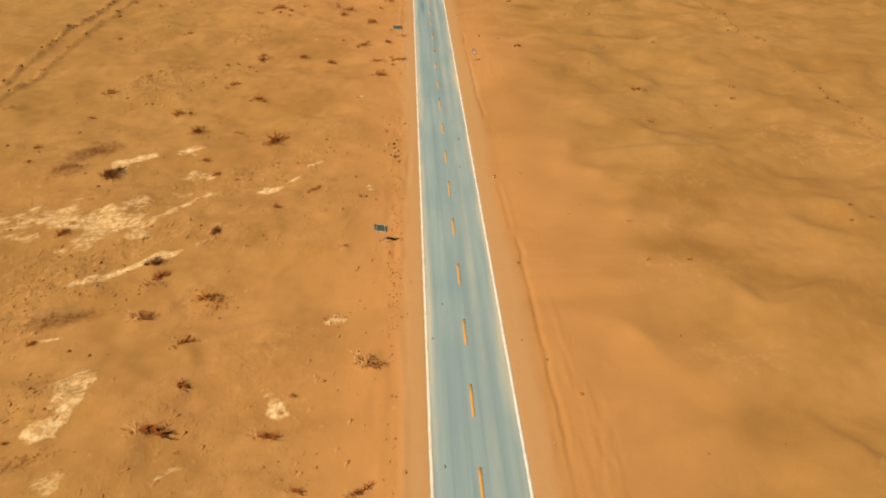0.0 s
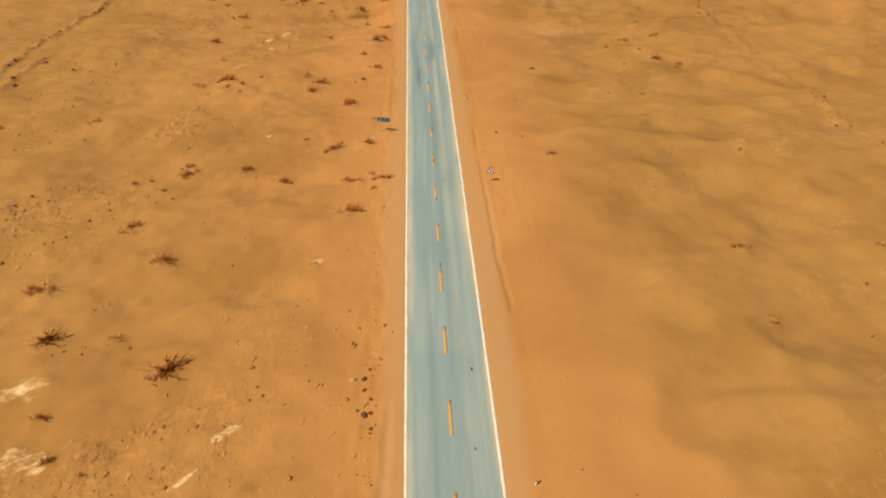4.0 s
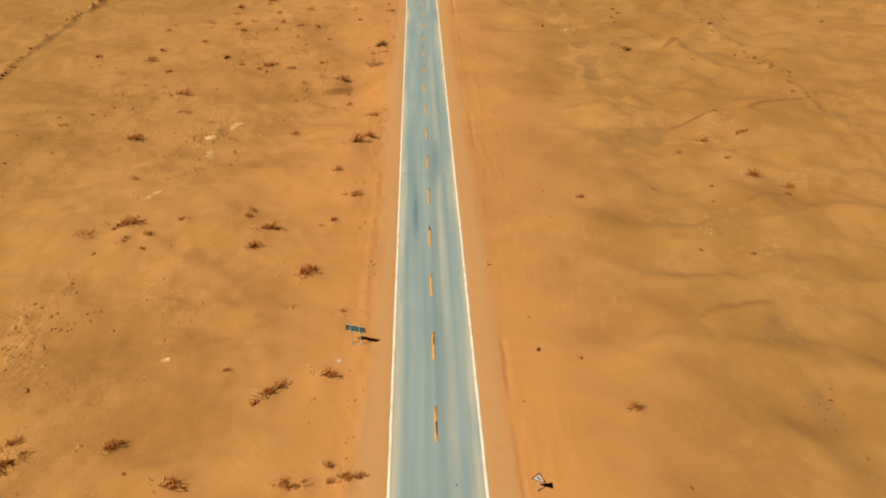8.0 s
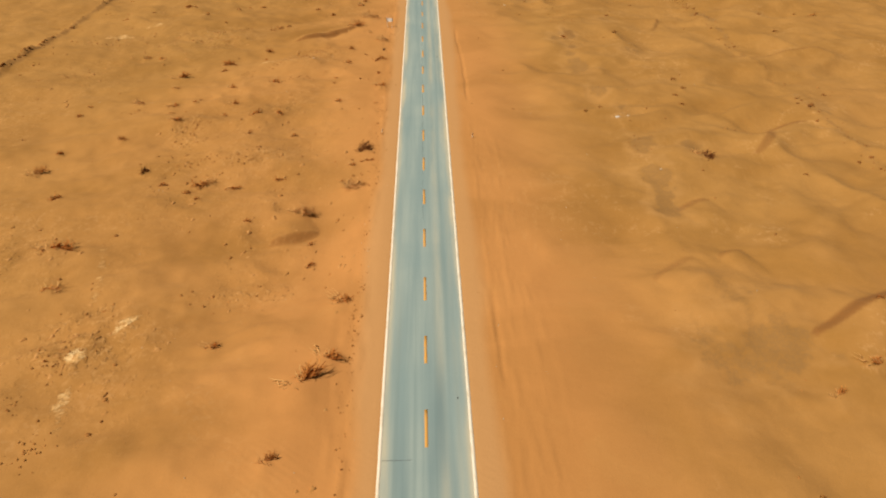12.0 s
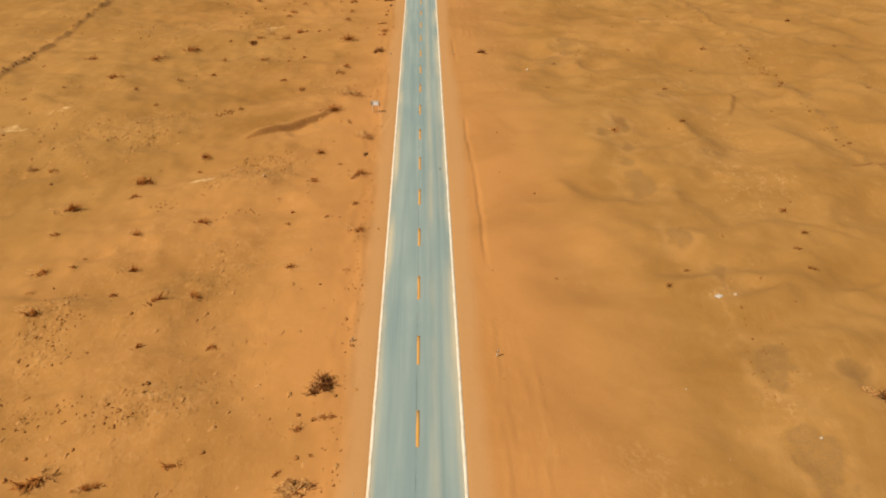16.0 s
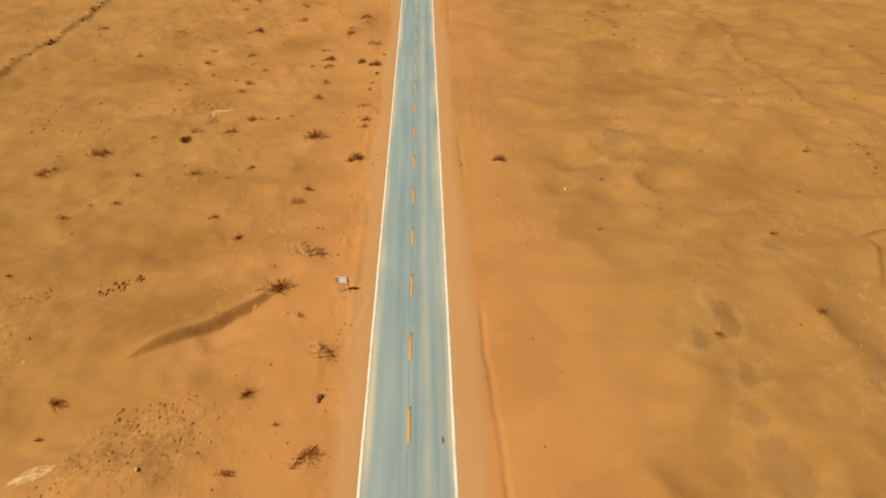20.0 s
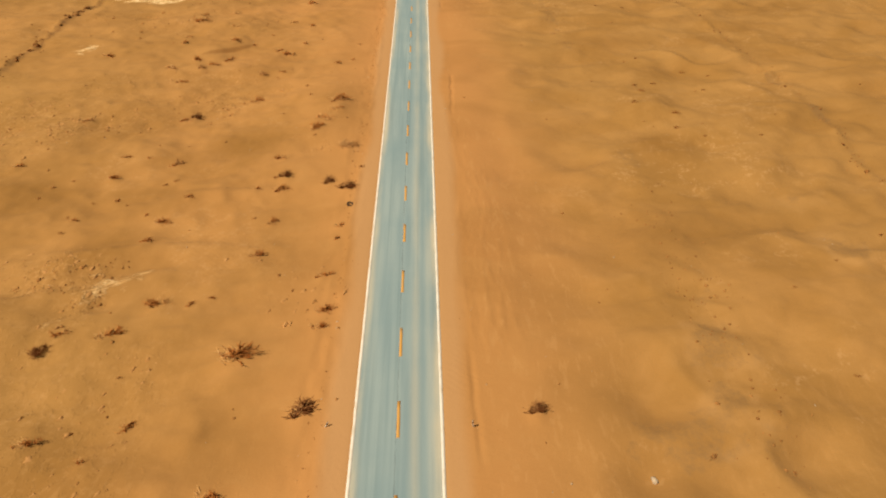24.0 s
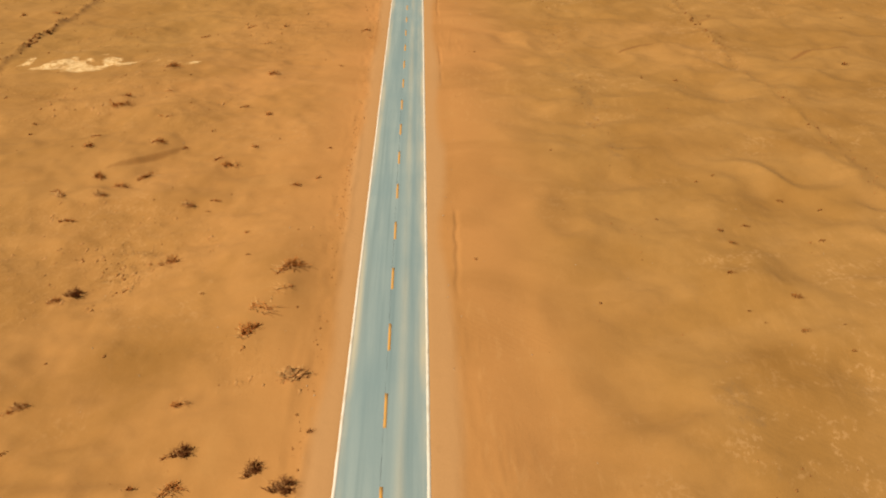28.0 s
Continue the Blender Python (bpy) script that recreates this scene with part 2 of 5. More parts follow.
def lumps(places, rng, squash=0.6, rough=0.28):
    """Vertices and faces of many small uneven stones: rows of x, y, z, radius."""
    t = bmesh.new()
    bmesh.ops.create_icosphere(t, subdivisions=1, radius=1)
    v0 = np.array([v.co[:] for v in t.verts])
    f0 = np.array([[v.index for v in f.verts] for f in t.faces])
    t.free()
    n = len(places)
    v = v0[None] * (1 + rng.uniform(-rough, rough, (n, len(v0), 1)))
    s = rng.uniform(0.7, 1.35, (n, 1, 3)) * [1, 1, squash]
    a = rng.uniform(0, 2 * np.pi, n)
    v = v * s
    x = v[..., 0] * np.cos(a)[:, None] - v[..., 1] * np.sin(a)[:, None]
    y = v[..., 0] * np.sin(a)[:, None] + v[..., 1] * np.cos(a)[:, None]
    v = np.stack((x, y, v[..., 2]), -1) * places[:, None, 3:4] + places[:, None, :3]
    f = f0[None] + (np.arange(n) * len(v0))[:, None, None]
    return v.reshape(-1, 3), f.reshape(-1, 3)


def raw_mesh(name, v, f, material, smooth=False):
    me = bpy.data.meshes.new(name)
    k = f.shape[1]
    me.vertices.add(len(v))
    me.vertices.foreach_set("co", np.ascontiguousarray(v, np.float32).ravel())
    me.loops.add(f.size)
    me.loops.foreach_set("vertex_index", np.ascontiguousarray(f, np.int32).ravel())
    me.polygons.add(len(f))
    me.polygons.foreach_set("loop_start", np.arange(0, f.size, k, dtype=np.int32))
    if smooth:
        me.polygons.foreach_set("use_smooth", np.ones(len(f), bool))
    me.update(calc_edges=True)
    me.materials.append(material)
    return me


def grid_mesh(name, xs, ys, z, material, **attributes):
    nx, ny = len(xs), len(ys)
    gx, gy = np.meshgrid(xs, ys)
    v = np.stack((gx, gy, z), -1).reshape(-1, 3)
    i = (np.arange(ny - 1)[:, None] * nx + np.arange(nx - 1)[None]).ravel()
    me = raw_mesh(name, v, np.stack((i, i + 1, i + nx + 1, i + nx), -1), material, True)
    for key, a in attributes.items():
        me.attributes.new(key, "FLOAT", "POINT").data.foreach_set("value", np.ascontiguousarray(a, np.float32).ravel())
    return me


# ---- the lie of the land ----
LATTICE = np.random.RandomState(7).rand(256, 256)


def lattice_noise(x, y):
    i, j = np.floor(x).astype(int), np.floor(y).astype(int)
    u, w = x - i, y - j
    u, w = u * u * u * (u * (u * 6 - 15) + 10), w * w * w * (w * (w * 6 - 15) + 10)
    a, b = LATTICE[i % 256, j % 256], LATTICE[(i + 1) % 256, j % 256]
    c, d = LATTICE[i % 256, (j + 1) % 256], LATTICE[(i + 1) % 256, (j + 1) % 256]
    return (a * (1 - u) + b * u) * (1 - w) + (c * (1 - u) + d * u) * w - 0.5


def fbm(x, y, octaves=4, gain=0.5):
    total, amp = 0, 1
    for k in range(octaves):
        total = total + amp * lattice_noise(x * 2 ** k + 17.3 * k, y * 2 ** k + 9.1 * k)
        amp *= gain
    return total


def soft_abs(v):
    return np.sqrt(v * v + 0.004)


def step(a, b, v):
    t = np.clip((v - a) / (b - a), 0, 1)
    return t * t * (3 - 2 * t)


# dune crests: foot x, y, tip x, y, height, width of the steep lee (below zero: it faces the other way)
CRESTS_LEFT = ((-28.6, 300.4, -15.0, 310.4, 0.95, -1.05), (-20.0, 222.8, -14.0, 225.6, 0.8, -1.3), (-44.0, 438.0, -34.0, 445.6, 0.6, -0.9))
CRESTS_RIGHT = ((41.0, 202.6, 69.5, 214.4, 0.85, 1.9), (52.5, 245.0, 59.0, 254.5, 0.7, 1.5), (57.5, 253.5, 67.0, 257.4, 0.7, 1.6), (27.0, 212.3, 33.5, 217.4, 0.51, 1.35), (66.0, 290.0, 88.0, 292.6, 0.72, 2.16),
                (54.8, 310.5, 59.6, 321.5, 0.5, 0.8), (59.0, 321.6, 66.0, 323.6, 0.72, 1.35), (47.0, 490.8, 63.0, 496.2, 0.8, 1.89), (84.0, 487.5, 99.0, 492.4, 0.8, 1.89), (72.0, 511.5, 79.0, 512.8, 0.72, 1.62),
                (29.0, 155.0, 38.5, 157.6, 0.58, 1.35), (44.0, 178.5, 52.0, 181.5, 0.58, 1.35), (35.2, 228.6, 40.4, 231.4, 0.65, 1.49), (36.5, 217.2, 40.0, 218.9, 0.58, 1.22), (72.8, 238.6, 78.4, 239.8, 0.65, 1.35),
                (75.0, 371.5, 97.0, 368.5, 0.58, 1.76), (82.0, 349.0, 86.5, 347.4, 0.58, 1.35))


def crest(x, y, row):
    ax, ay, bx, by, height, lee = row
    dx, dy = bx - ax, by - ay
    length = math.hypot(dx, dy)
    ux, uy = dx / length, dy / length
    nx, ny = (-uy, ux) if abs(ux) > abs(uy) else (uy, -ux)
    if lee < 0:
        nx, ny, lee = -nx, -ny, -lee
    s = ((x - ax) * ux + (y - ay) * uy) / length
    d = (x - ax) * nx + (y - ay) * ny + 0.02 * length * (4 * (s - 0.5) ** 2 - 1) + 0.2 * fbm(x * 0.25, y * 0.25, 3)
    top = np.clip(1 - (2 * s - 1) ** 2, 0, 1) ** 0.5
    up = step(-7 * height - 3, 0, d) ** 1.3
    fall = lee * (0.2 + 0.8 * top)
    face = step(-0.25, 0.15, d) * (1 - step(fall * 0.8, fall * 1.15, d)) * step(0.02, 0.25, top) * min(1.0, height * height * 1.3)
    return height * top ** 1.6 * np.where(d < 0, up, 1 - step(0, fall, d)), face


def beside(x, y, row):
    """Where a crest can reach."""
    ax, ay, bx, by, height, lee = row
    reach = 7 * height + 6 + abs(lee)
    return (x > min(ax, bx) - reach) & (x < max(ax, bx) + reach) & (y > min(ay, by) - reach) & (y < max(ay, by) + reach)


# stretches of crusted, lumpy ground: x, y, half length, half width, turn, strength
ROUGH_SPOTS = ((-40, 62, 16, 12, 20, 1.0), (-38, 42, 9, 7, 0, 0.9), (-30, 88, 16, 6, 20, 0.9), (-54, 128, 16, 12, 20, 0.9), (-38, 155, 12, 10, 30, 1.0),
               (-28, 160, 4, 9, 0, 0.6), (-35, 200, 6, 14, 0, 1.0), (-21, 212, 7, 3, 0, 0.6), (-37, 255, 7, 8, 20, 1.0), (-30, 243, 11, 3, 15, 0.8),
               (-25, 266, 6, 7, 0, 0.6), (-25, 289, 9, 5, 25, 0.9), (-48, 305, 10, 10, 10, 0.7), (-41, 362, 8, 8, 30, 0.8))
ROUGH_FAR = ((-34, 416, 6, 10, 10, 0.7), (-14.5, 397, 4, 4, 0, 0.7), (-60, 215, 18, 12, 10, 0.6), (-65, 300, 14, 12, 10, 0.7), (-60, 410, 16, 12, 10, 0.5), (-12, 80, 4, 6, 0, 0.5))


# short ruts and scrapes: from x, y to x, y, depth
FURROWS = ((-5.4, 95.0, -6.2, 76.8, 0.16), (-12.5, 85.5, -12.8, 77.0, 0.25), (-12.8, 77.0, -14.7, 70.0, 0.2), (-5.0, 309.4, -6.4, 303.0, 0.14), (-6.4, 303.0, -7.4, 299.0, 0.14),
           (-7.4, 299.0, -4.7, 295.2, 0.1), (-6.9, 470.5, -7.7, 451.0, 0.12), (8.2, 151.8, 7.3, 138.4, 0.09), (7.1, 82.8, 7.5, 62.0, 0.08), (7.8, 56.0, 6.8, 33.0, 0.06))


# broad rises and hollows: x, y, height
RISES = ((41, 197, -1.08), (45, 244, 0.86), (22, 182, -0.67), (46, 307, -1.11), (47, 322, 0.52), (45, 359, 0.66), (32, 302, 0.80), (-43, 213, -0.18), (-14, 219, -1.83), (-23, 177, 1.05), (-22, 322, 0.04), (-33, 295, -0.34), (-61, 145, -0.20), (-12, 176, -0.72), (-10, 200, 0.76), (-9, 246, 0.34), (-29, 97, -0.38), (-29, 276, 0.51), (-18, 369, -0.37), (-62, 120, 0.58), (-45, 112, -0.67), (-10, 316, 0.19), (-41, 338, -0.86), (62, 324, -0.97), (-47, 461, 0.85), (-13, 406, 0.92), (-36, 413, -1.34), (56, 399, 1.28))


def rough_at(x, y):
    total = np.zeros_like(x)
    for px, py, la, lb, turn, much in ROUGH_SPOTS + ROUGH_FAR:
        c, s = math.cos(radians(turn)), math.sin(radians(turn))
        ax, ay = x - px, y - py
        d = np.hypot((ax * c + ay * s) / la, (ay * c - ax * s) / lb)
        total = np.maximum(total, much * (1 - step(0.35, 1.25, d)))
    return total * step(-0.25, 0.2, fbm(x * 0.12, y * 0.10 + 2.5, 3))


def old_track(y):
    """Where the old track's bank runs."""
    return -86.4 + 4.2 * step(200, 420, y)


def dune_waves(x, y, apart, seed):
    """Low wandering dunes: a long back to the south, a short steep lee to the north, crests that come and go."""
    p = (y - 0.10 * x + apart * (1.5 * fbm(x / (3.2 * apart) + seed, y / (4.0 * apart), 2) + 0.35 * fbm(x / apart, y / apart + seed, 2))) / apart
    f = p - np.floor(p)
    tall = step(0.0, 0.32, fbm(x / (1.9 * apart) + 0.7 * seed, y / (1.6 * apart) + 3.7 * np.floor(p), 2))
    return tall * apart * 0.085 * np.where(f < 0.7, step(0, 1.0, f / 0.7), 1 - step(0, 1, (f - 0.7) / 0.3))


def land(x, y):
    """Height of the sand."""
    a = np.abs(x)
    away = step(5.5, 16, a)
    right = step(6, 26, x)
    left = step(6, 22, -x)
    # the sand lies in low uneven ridges that slant across the road's line
    u, v = 0.92 * x + 0.39 * y, 0.92 * y - 0.39 * x
    bend = 7 * fbm(x * 0.025, y * 0.025, 2)
    swell = 1.5 * fbm(x * 0.020 + 3.1, (y + bend) * 0.026, 2)
    patch = step(-0.2, 0.25, fbm(x * 0.022, y * 0.022 + 8, 2))
    dunes = right * (1.55 * (0.22 - soft_abs(fbm((u + bend) * 0.066 + 40, (v + bend) * 0.095, 2)) * 1.4) + 0.85 * fbm(u * 0.115 + 4, v * 0.150, 2)
                     + step(13, 34, x) * (0.65 * patch * dune_waves(x, y, 12.5, 40) + 0.55 * dune_waves(x, y, 6.5, 63) * step(-0.1, 0.2, fbm(x * 0.03 + 6, y * 0.03, 2)) + 0.22 * fbm(x * 0.34, y * 0.40 + 5, 3)) - 0.75)
    flats = left * (1.35 * fbm((u + bend) * 0.072 + 11, v * 0.110 + 70, 2) + 0.75 * (0.12 - soft_abs(fbm(u * 0.10 + 9, (v + bend) * 0.15 + 15, 2))) + 0.30 * fbm(x * 0.27, y * 0.30 + 31, 3)
                    + 0.65 * dune_waves(x, y, 7.5, 21) * step(0.0, 0.3, fbm(x * 0.03 + 16, y * 0.03, 2)) + 0.5 * (0.1 - soft_abs(fbm(u * 0.22 + 1, v * 0.34 + 8, 2))))
    patchy = rough_at(x, y)
    rough = left * (0.05 + 0.36 * patchy) * np.maximum(fbm(x * 0.9, y * 0.55 + 12, 3), -0.12)
    z = away * (swell + dunes) + flats + rough
    for px, py, high in RISES:
        z = z + high * step(5, 13, a) * np.exp(-((x - px) ** 2 + (y - py) ** 2) / 256)
    for row in CRESTS_LEFT + CRESTS_RIGHT:
        on = beside(x, y, row)
        z[on] += crest(x[on], y[on], row)[0]
    # shoulders: a low bank, rutted and washed out along its foot
    bank = 0.05 - 0.12 * step(5.6, 8.6, a + 0.8 * fbm(x * 0.1, y * 0.08, 3))
    ruts = step(5.6, 7.0, x) * (1 - step(11, 16, x)) * 0.10 * np.maximum(fbm(x * 1.5 + 1.6 * fbm(x * 0, y * 0.05, 2), y * 0.22, 4), -0.08) * step(-0.1, 0.25, fbm(x * 0.1, y * 0.03 + 6, 2))
    wash = step(5.6, 6.4, -x) * (1 - step(8.2, 11, -x)) * 0.14 * fbm(x * 1.2, y * 0.35, 3)
    near = 1 - step(9, 20, a)
    z = z + near * bank - (1 - near) * 0.05 + ruts + wash
    # a washed-out step along one shoulder, a thin windrow along the other
    sc = 7.35 + 1.3 * fbm(x * 0, y * 0.025 + 4, 3) + 0.25 * fbm(x * 0.5, y * 0.4, 2)
    z = z - 0.15 * step(sc - 0.05, sc + 0.2, x) * (1 - step(sc + 0.25, sc + 0.9, x)) * step(-0.02, 0.2, fbm(x * 0, y * 0.05 + 21, 3))
    wr = -6.75 + 0.9 * fbm(x * 0, y * 0.03 + 14, 3)
    z = z + 0.10 * np.exp(-((x - wr) / 0.28) ** 2) * step(-0.1, 0.2, fbm(x * 0, y * 0.05 + 2, 3))
    for ax, ay, bx, by, deep in FURROWS:
        t = np.clip(((x - ax) * (bx - ax) + (y - ay) * (by - ay)) / ((bx - ax) ** 2 + (by - ay) ** 2), 0, 1)
        d = np.hypot(x - ax - t * (bx - ax), y - ay - t * (by - ay)) + 0.35 * fbm(x * 0.6, y * 0.3, 2)
        deep = 0.5 * deep * step(0, 0.12, t) * (1 - step(0.88, 1, t)) * step(-0.2, 0.15, fbm(x * 0.3, y * 0.15, 2))
        z = z + deep * (0.8 * np.exp(-((d - 0.5) / 0.3) ** 2) - np.exp(-(d / 0.3) ** 2))
    # the old track on one side, the graded strip on the other
    for w, high, wide, far in ((x - old_track(y), 0.50, 0.7, 1.0), (x + 80.9, 0.38, 0.7, 1 - step(185, 215, y)), (x - 70.6 - 2.2 * fbm(x * 0, y * 0.02 + 70.6, 2), 0.22, 1.0, 1.0)):
        w = w + 0.5 * fbm(x * 0.2, y * 0.15, 2)
        z = z + far * high * np.exp(-(w / wide) ** 2) * (0.4 + 1.6 * np.clip(2 * fbm(x * 0.6, y * 0.45 + 3 * wide, 3) + 0.25, 0, 1))
    return z * step(3.5, 4.7, a) - 0.10 * (1 - step(3.8, 4.15, a))


def blotch(x, y, rows):
    """Soft-edged, ragged patches: x, y, half length, half width, turn in degrees, strength."""
    total = np.zeros_like(x)
    for px, py, la, lb, turn, much in rows:
        near = (np.abs(x - px) < 2.2 * max(la, lb)) & (np.abs(y - py) < 2.2 * max(la, lb))
        if not near.any():
            continue
        ax, ay = x[near] - px, y[near] - py
        c, s = math.cos(radians(turn)), math.sin(radians(turn))
        d = np.hypot((ax * c + ay * s) / la, (ay * c - ax * s) / lb) + 1.1 * fbm(x[near] * 0.35, y[near] * 0.35, 4)
        total[near] = np.maximum(total[near], much * (1 - step(0.35, 1.30, d)))
    return total


CLAY_NEAR = ((-45.0, 74.5, 12, 6.0, 14, 0.85), (-55.0, 76.0, 11, 5.0, 12, 0.80), (-41.0, 76.5, 3.5, 1.5, 60, 0.75), (-37.0, 65.9, 7.0, 0.75, 33, 1.25), (-42.5, 62.6, 5.5, 1.0, 30, 0.9), (-18.5, 43.0, 2.1, 1.3, 120, 1.4), (-38.2, 39.8, 2.6, 1.3, 65, 1.3),
             (-37.0, 45.0, 4.2, 2.2, 60, 0.85), (-13.9, 54.5, 2.2, 1.2, 40, 0.8), (-36.8, 87.3, 3.6, 1.7, 15, 0.75), (-40.2, 96.4, 2.0, 1.8, 50, 1.0), (-49.4, 90.8, 1.5, 2.4, 20, 1.3), (-46.3, 93.2, 2.4, 1.0, 25, 1.1),
             (-24.6, 82.6, 3.0, 0.8, 25, 1.25), (-21.6, 85.9, 2.6, 0.4, 45, 1.0), (-20.0, 89.8, 2.4, 0.8, 45, 1.0), (-32.9, 81.9, 2.4, 1.6, 40, 0.7), (-43.8, 52.9, 2.2, 0.4, 8, 0.9), (-36.5, 34.2, 2.2, 1.2, 10, 0.8),
             (-26.7, 35.0, 2.4, 0.6, 45, 0.8), (-11.1, 81.7, 0.6, 1.6, 20, 0.7))
CLAY_FAR = ((-26.2, 149.2, 1.3, 1.5, 60, 1.4), (-14.6, 114.6, 1.7, 0.6, 35, 0.9), (-27.6, 147.4, 1.7, 0.5, 45, 0.7), (-34.9, 201.0, 1.2, 2.0, 15, 1.1), (-32.6, 205.4, 2.4, 0.7, 50, 0.8), (-33.4, 194.5, 0.7, 4.5, 14, 0.7), (-38.0, 214.0, 0.7, 9.0, 17, 0.5), (-37.2, 180.5, 1.0, 2.0, -30, 0.7),
            (-31.0, 286.8, 3.0, 1.1, 35, 0.9), (-35.0, 362.5, 4.6, 2.6, 48, 0.66), (-37.6, 356.5, 4.0, 0.8, 50, 0.6), (-66.0, 482.0, 9.5, 4.6, 0, 1.4), (-50.0, 482.0, 7.0, 4.5, 0, 0.45),
            (-71.0, 490.6, 4.5, 1.5, 0, 1.1), (-41.0, 479.6, 2.2, 0.8, 20, 1.1), (-71.0, 442.0, 4.5, 2.6, 20, 1.1), (-69.5, 307.0, 5.0, 2.2, 10, 0.7),
            (-63.5, 312.8, 3.0, 1.0, 20, 0.7))
STRIP_SPOTS = ((32.3, 286.7, 2.6, 5.5, 0, 1.0), (33.3, 270.9, 1.4, 2.8, 0, 0.9), (35.4, 264.5, 1.7, 2.8, 0, 1.0), (35.7, 248.8, 2.4, 3.4, 0, 1.0), (34.9, 238.8, 2.6, 3.7, 0, 1.1), (34.2, 231.0, 2.1, 4.6, 0, 1.1), (37.0, 203.2, 4.4, 6.0, 0, 0.9), (30.2, 200.8, 3.0, 5.0, 0, 0.7), (33.1, 166.7, 2.4, 2.0, 0, 0.6), (33.8, 305.0, 1.3, 2.6, 0, 1.1),
               (30.3, 301.5, 1.8, 1.8, 0, 1.0), (33.3, 297.1, 1.4, 2.6, 0, 1.0), (46.0, 319.4, 2.2, 2.4, 0, 0.9), (46.5, 295.0, 2.4, 1.8, 0, 0.7), (42.6, 246.5, 2.6, 1.8, 0, 0.9), (33.3, 351.6, 2.6, 3.4, 0, 0.9), (31.8, 343.4, 1.7, 4.2, 0, 0.8), (55.8, 366.3, 2.0, 3.2, 0, 0.9), (56.5, 380.1, 2.2, 2.6, 0, 0.6))
LINE_SPOTS = ((71.2, 211.8, 1.6, 2.4, 0, 1.0), (72.9, 207.3, 1.4, 2.4, 0, 1.0), (73.9, 203.0, 1.0, 2.4, 0, 0.9), (72.9, 191.0, 0.8, 4.0, 0, 0.9), (71.0, 324.0, 1.5, 3.0, 0, 1.0), (71.8, 318.5, 1.6, 2.4, 0, 0.9), (71.3, 309.0, 0.9, 4.0, 0, 0.9), (72.4, 262.0, 1.4, 5.0, 0, 0.9), (70.3, 420.0, 1.0, 6.0, 0, 0.9), (71.2, 406.0, 1.5, 4.0, 0, 0.9), (71.2, 375.0, 1.6, 6.0, 0, 1.0))
STAIN_SPOTS = ((-55.0, 96.0, 4.2, 2.9, 40, 1.3), (-56.8, 90.0, 3.2, 3.0, 40, 1.2), (-43.2, 56.3, 5.0, 1.0, 12, 0.8), (-16.5, 84.0, 1.0, 0.8, 0, 0.5), (-39.8, 189.5, 2.2, 1.6, 20, 0.45), (33.9, 305.2, 0.9, 1.6, 0, 0.5))
GRIT_SPOTS = STRIP_SPOTS + LINE_SPOTS + ((69.0, 150.0, 3.4, 4.5, 70, 0.9), (36.8, 152.5, 3.2, 2.6, 80, 0.9), (36.2, 142.5, 4.0, 1.8, 110, 1.0), (70.5, 211, 2.5, 2.0, 0, 1.0),
              (32.6, 305, 3.0, 1.6, 60, 0.8), (32.5, 350, 3.5, 4.5, 90, 0.6), (26.5, 339, 6.0, 3.0, 20, 0.7), (56.0, 368, 2.5, 3.5, 80, 0.8),
              (-45.5, 56.8, 7.0, 1.3, 5, 0.8), (33.0, 60.0, 9, 3.5, -20, 0.35))

xs = np.concatenate((-np.geomspace(4000, 122, 26), np.arange(-120, -60, 0.6), np.arange(-60, -14, 0.4), np.arange(-14, 4, 0.3), np.arange(4.1, 12, 0.2), np.arange(12.2, 14.3, 0.3),
                     np.arange(14.6, 64, 0.4), np.arange(64.2, 126, 0.6), np.geomspace(128, 4000, 26)))
ys = np.concatenate((-np.geomspace(4000, 40, 24), np.arange(-20, 16, 4.0), np.arange(16, 545, 0.4), np.arange(546, 640, 1.5), np.geomspace(645, 4500, 30)))
GX, GY = np.meshgrid(xs, ys)
GZ = land(GX, GY)
DENSE = (GX > -125) & (GX < 130) & (GY > -30) & (GY < 660)


def over_dense(fn):
    out = np.zeros_like(GX)
    out[DENSE] = fn(GX[DENSE], GY[DENSE])
    return out


def grit_at(x, y):
    wob = 2.0 * fbm(x * 0, y * 0.02 + 70.6, 2)
    strip = np.exp(-((x - 34.3) / 2.3) ** 2) * step(0.1, 0.3, fbm(x * 0.10, y * 0.09 + 8, 3)) * step(190, 200, y)
    old = np.exp(-((x - 70.8 - wob) / 1.5) ** 2) * step(0, 0.2, fbm(x * 0.1, y * 0.06, 3))
    track = 0.4 * np.exp(-((x - old_track(y) - 0.5) / 0.9) ** 2) + 0.25 * np.exp(-((x + 83.5) / 4.5) ** 2)
    return np.clip(np.maximum.reduce((0.6 * strip, 0.5 * old, track, blotch(x, y, GRIT_SPOTS))), 0, 1)


def soft(x, y, rows):
    """Broad soft-edged patches: x, y, half length, half width, turn in degrees, strength."""
    total = np.zeros_like(x)
    wx, wy = x + 3 * fbm(x * 0.08, y * 0.08, 2), y + 3 * fbm(x * 0.08 + 7, y * 0.08, 2)
    for px, py, la, lb, turn, much in rows:
        c, s = math.cos(radians(turn)), math.sin(radians(turn))
        ax, ay = wx - px, wy - py
        total = np.maximum(total, much * np.exp(-1.2 * (((ax * c + ay * s) / la) ** 2 + ((ay * c - ax * s) / lb) ** 2) ** 1.4))
    return total


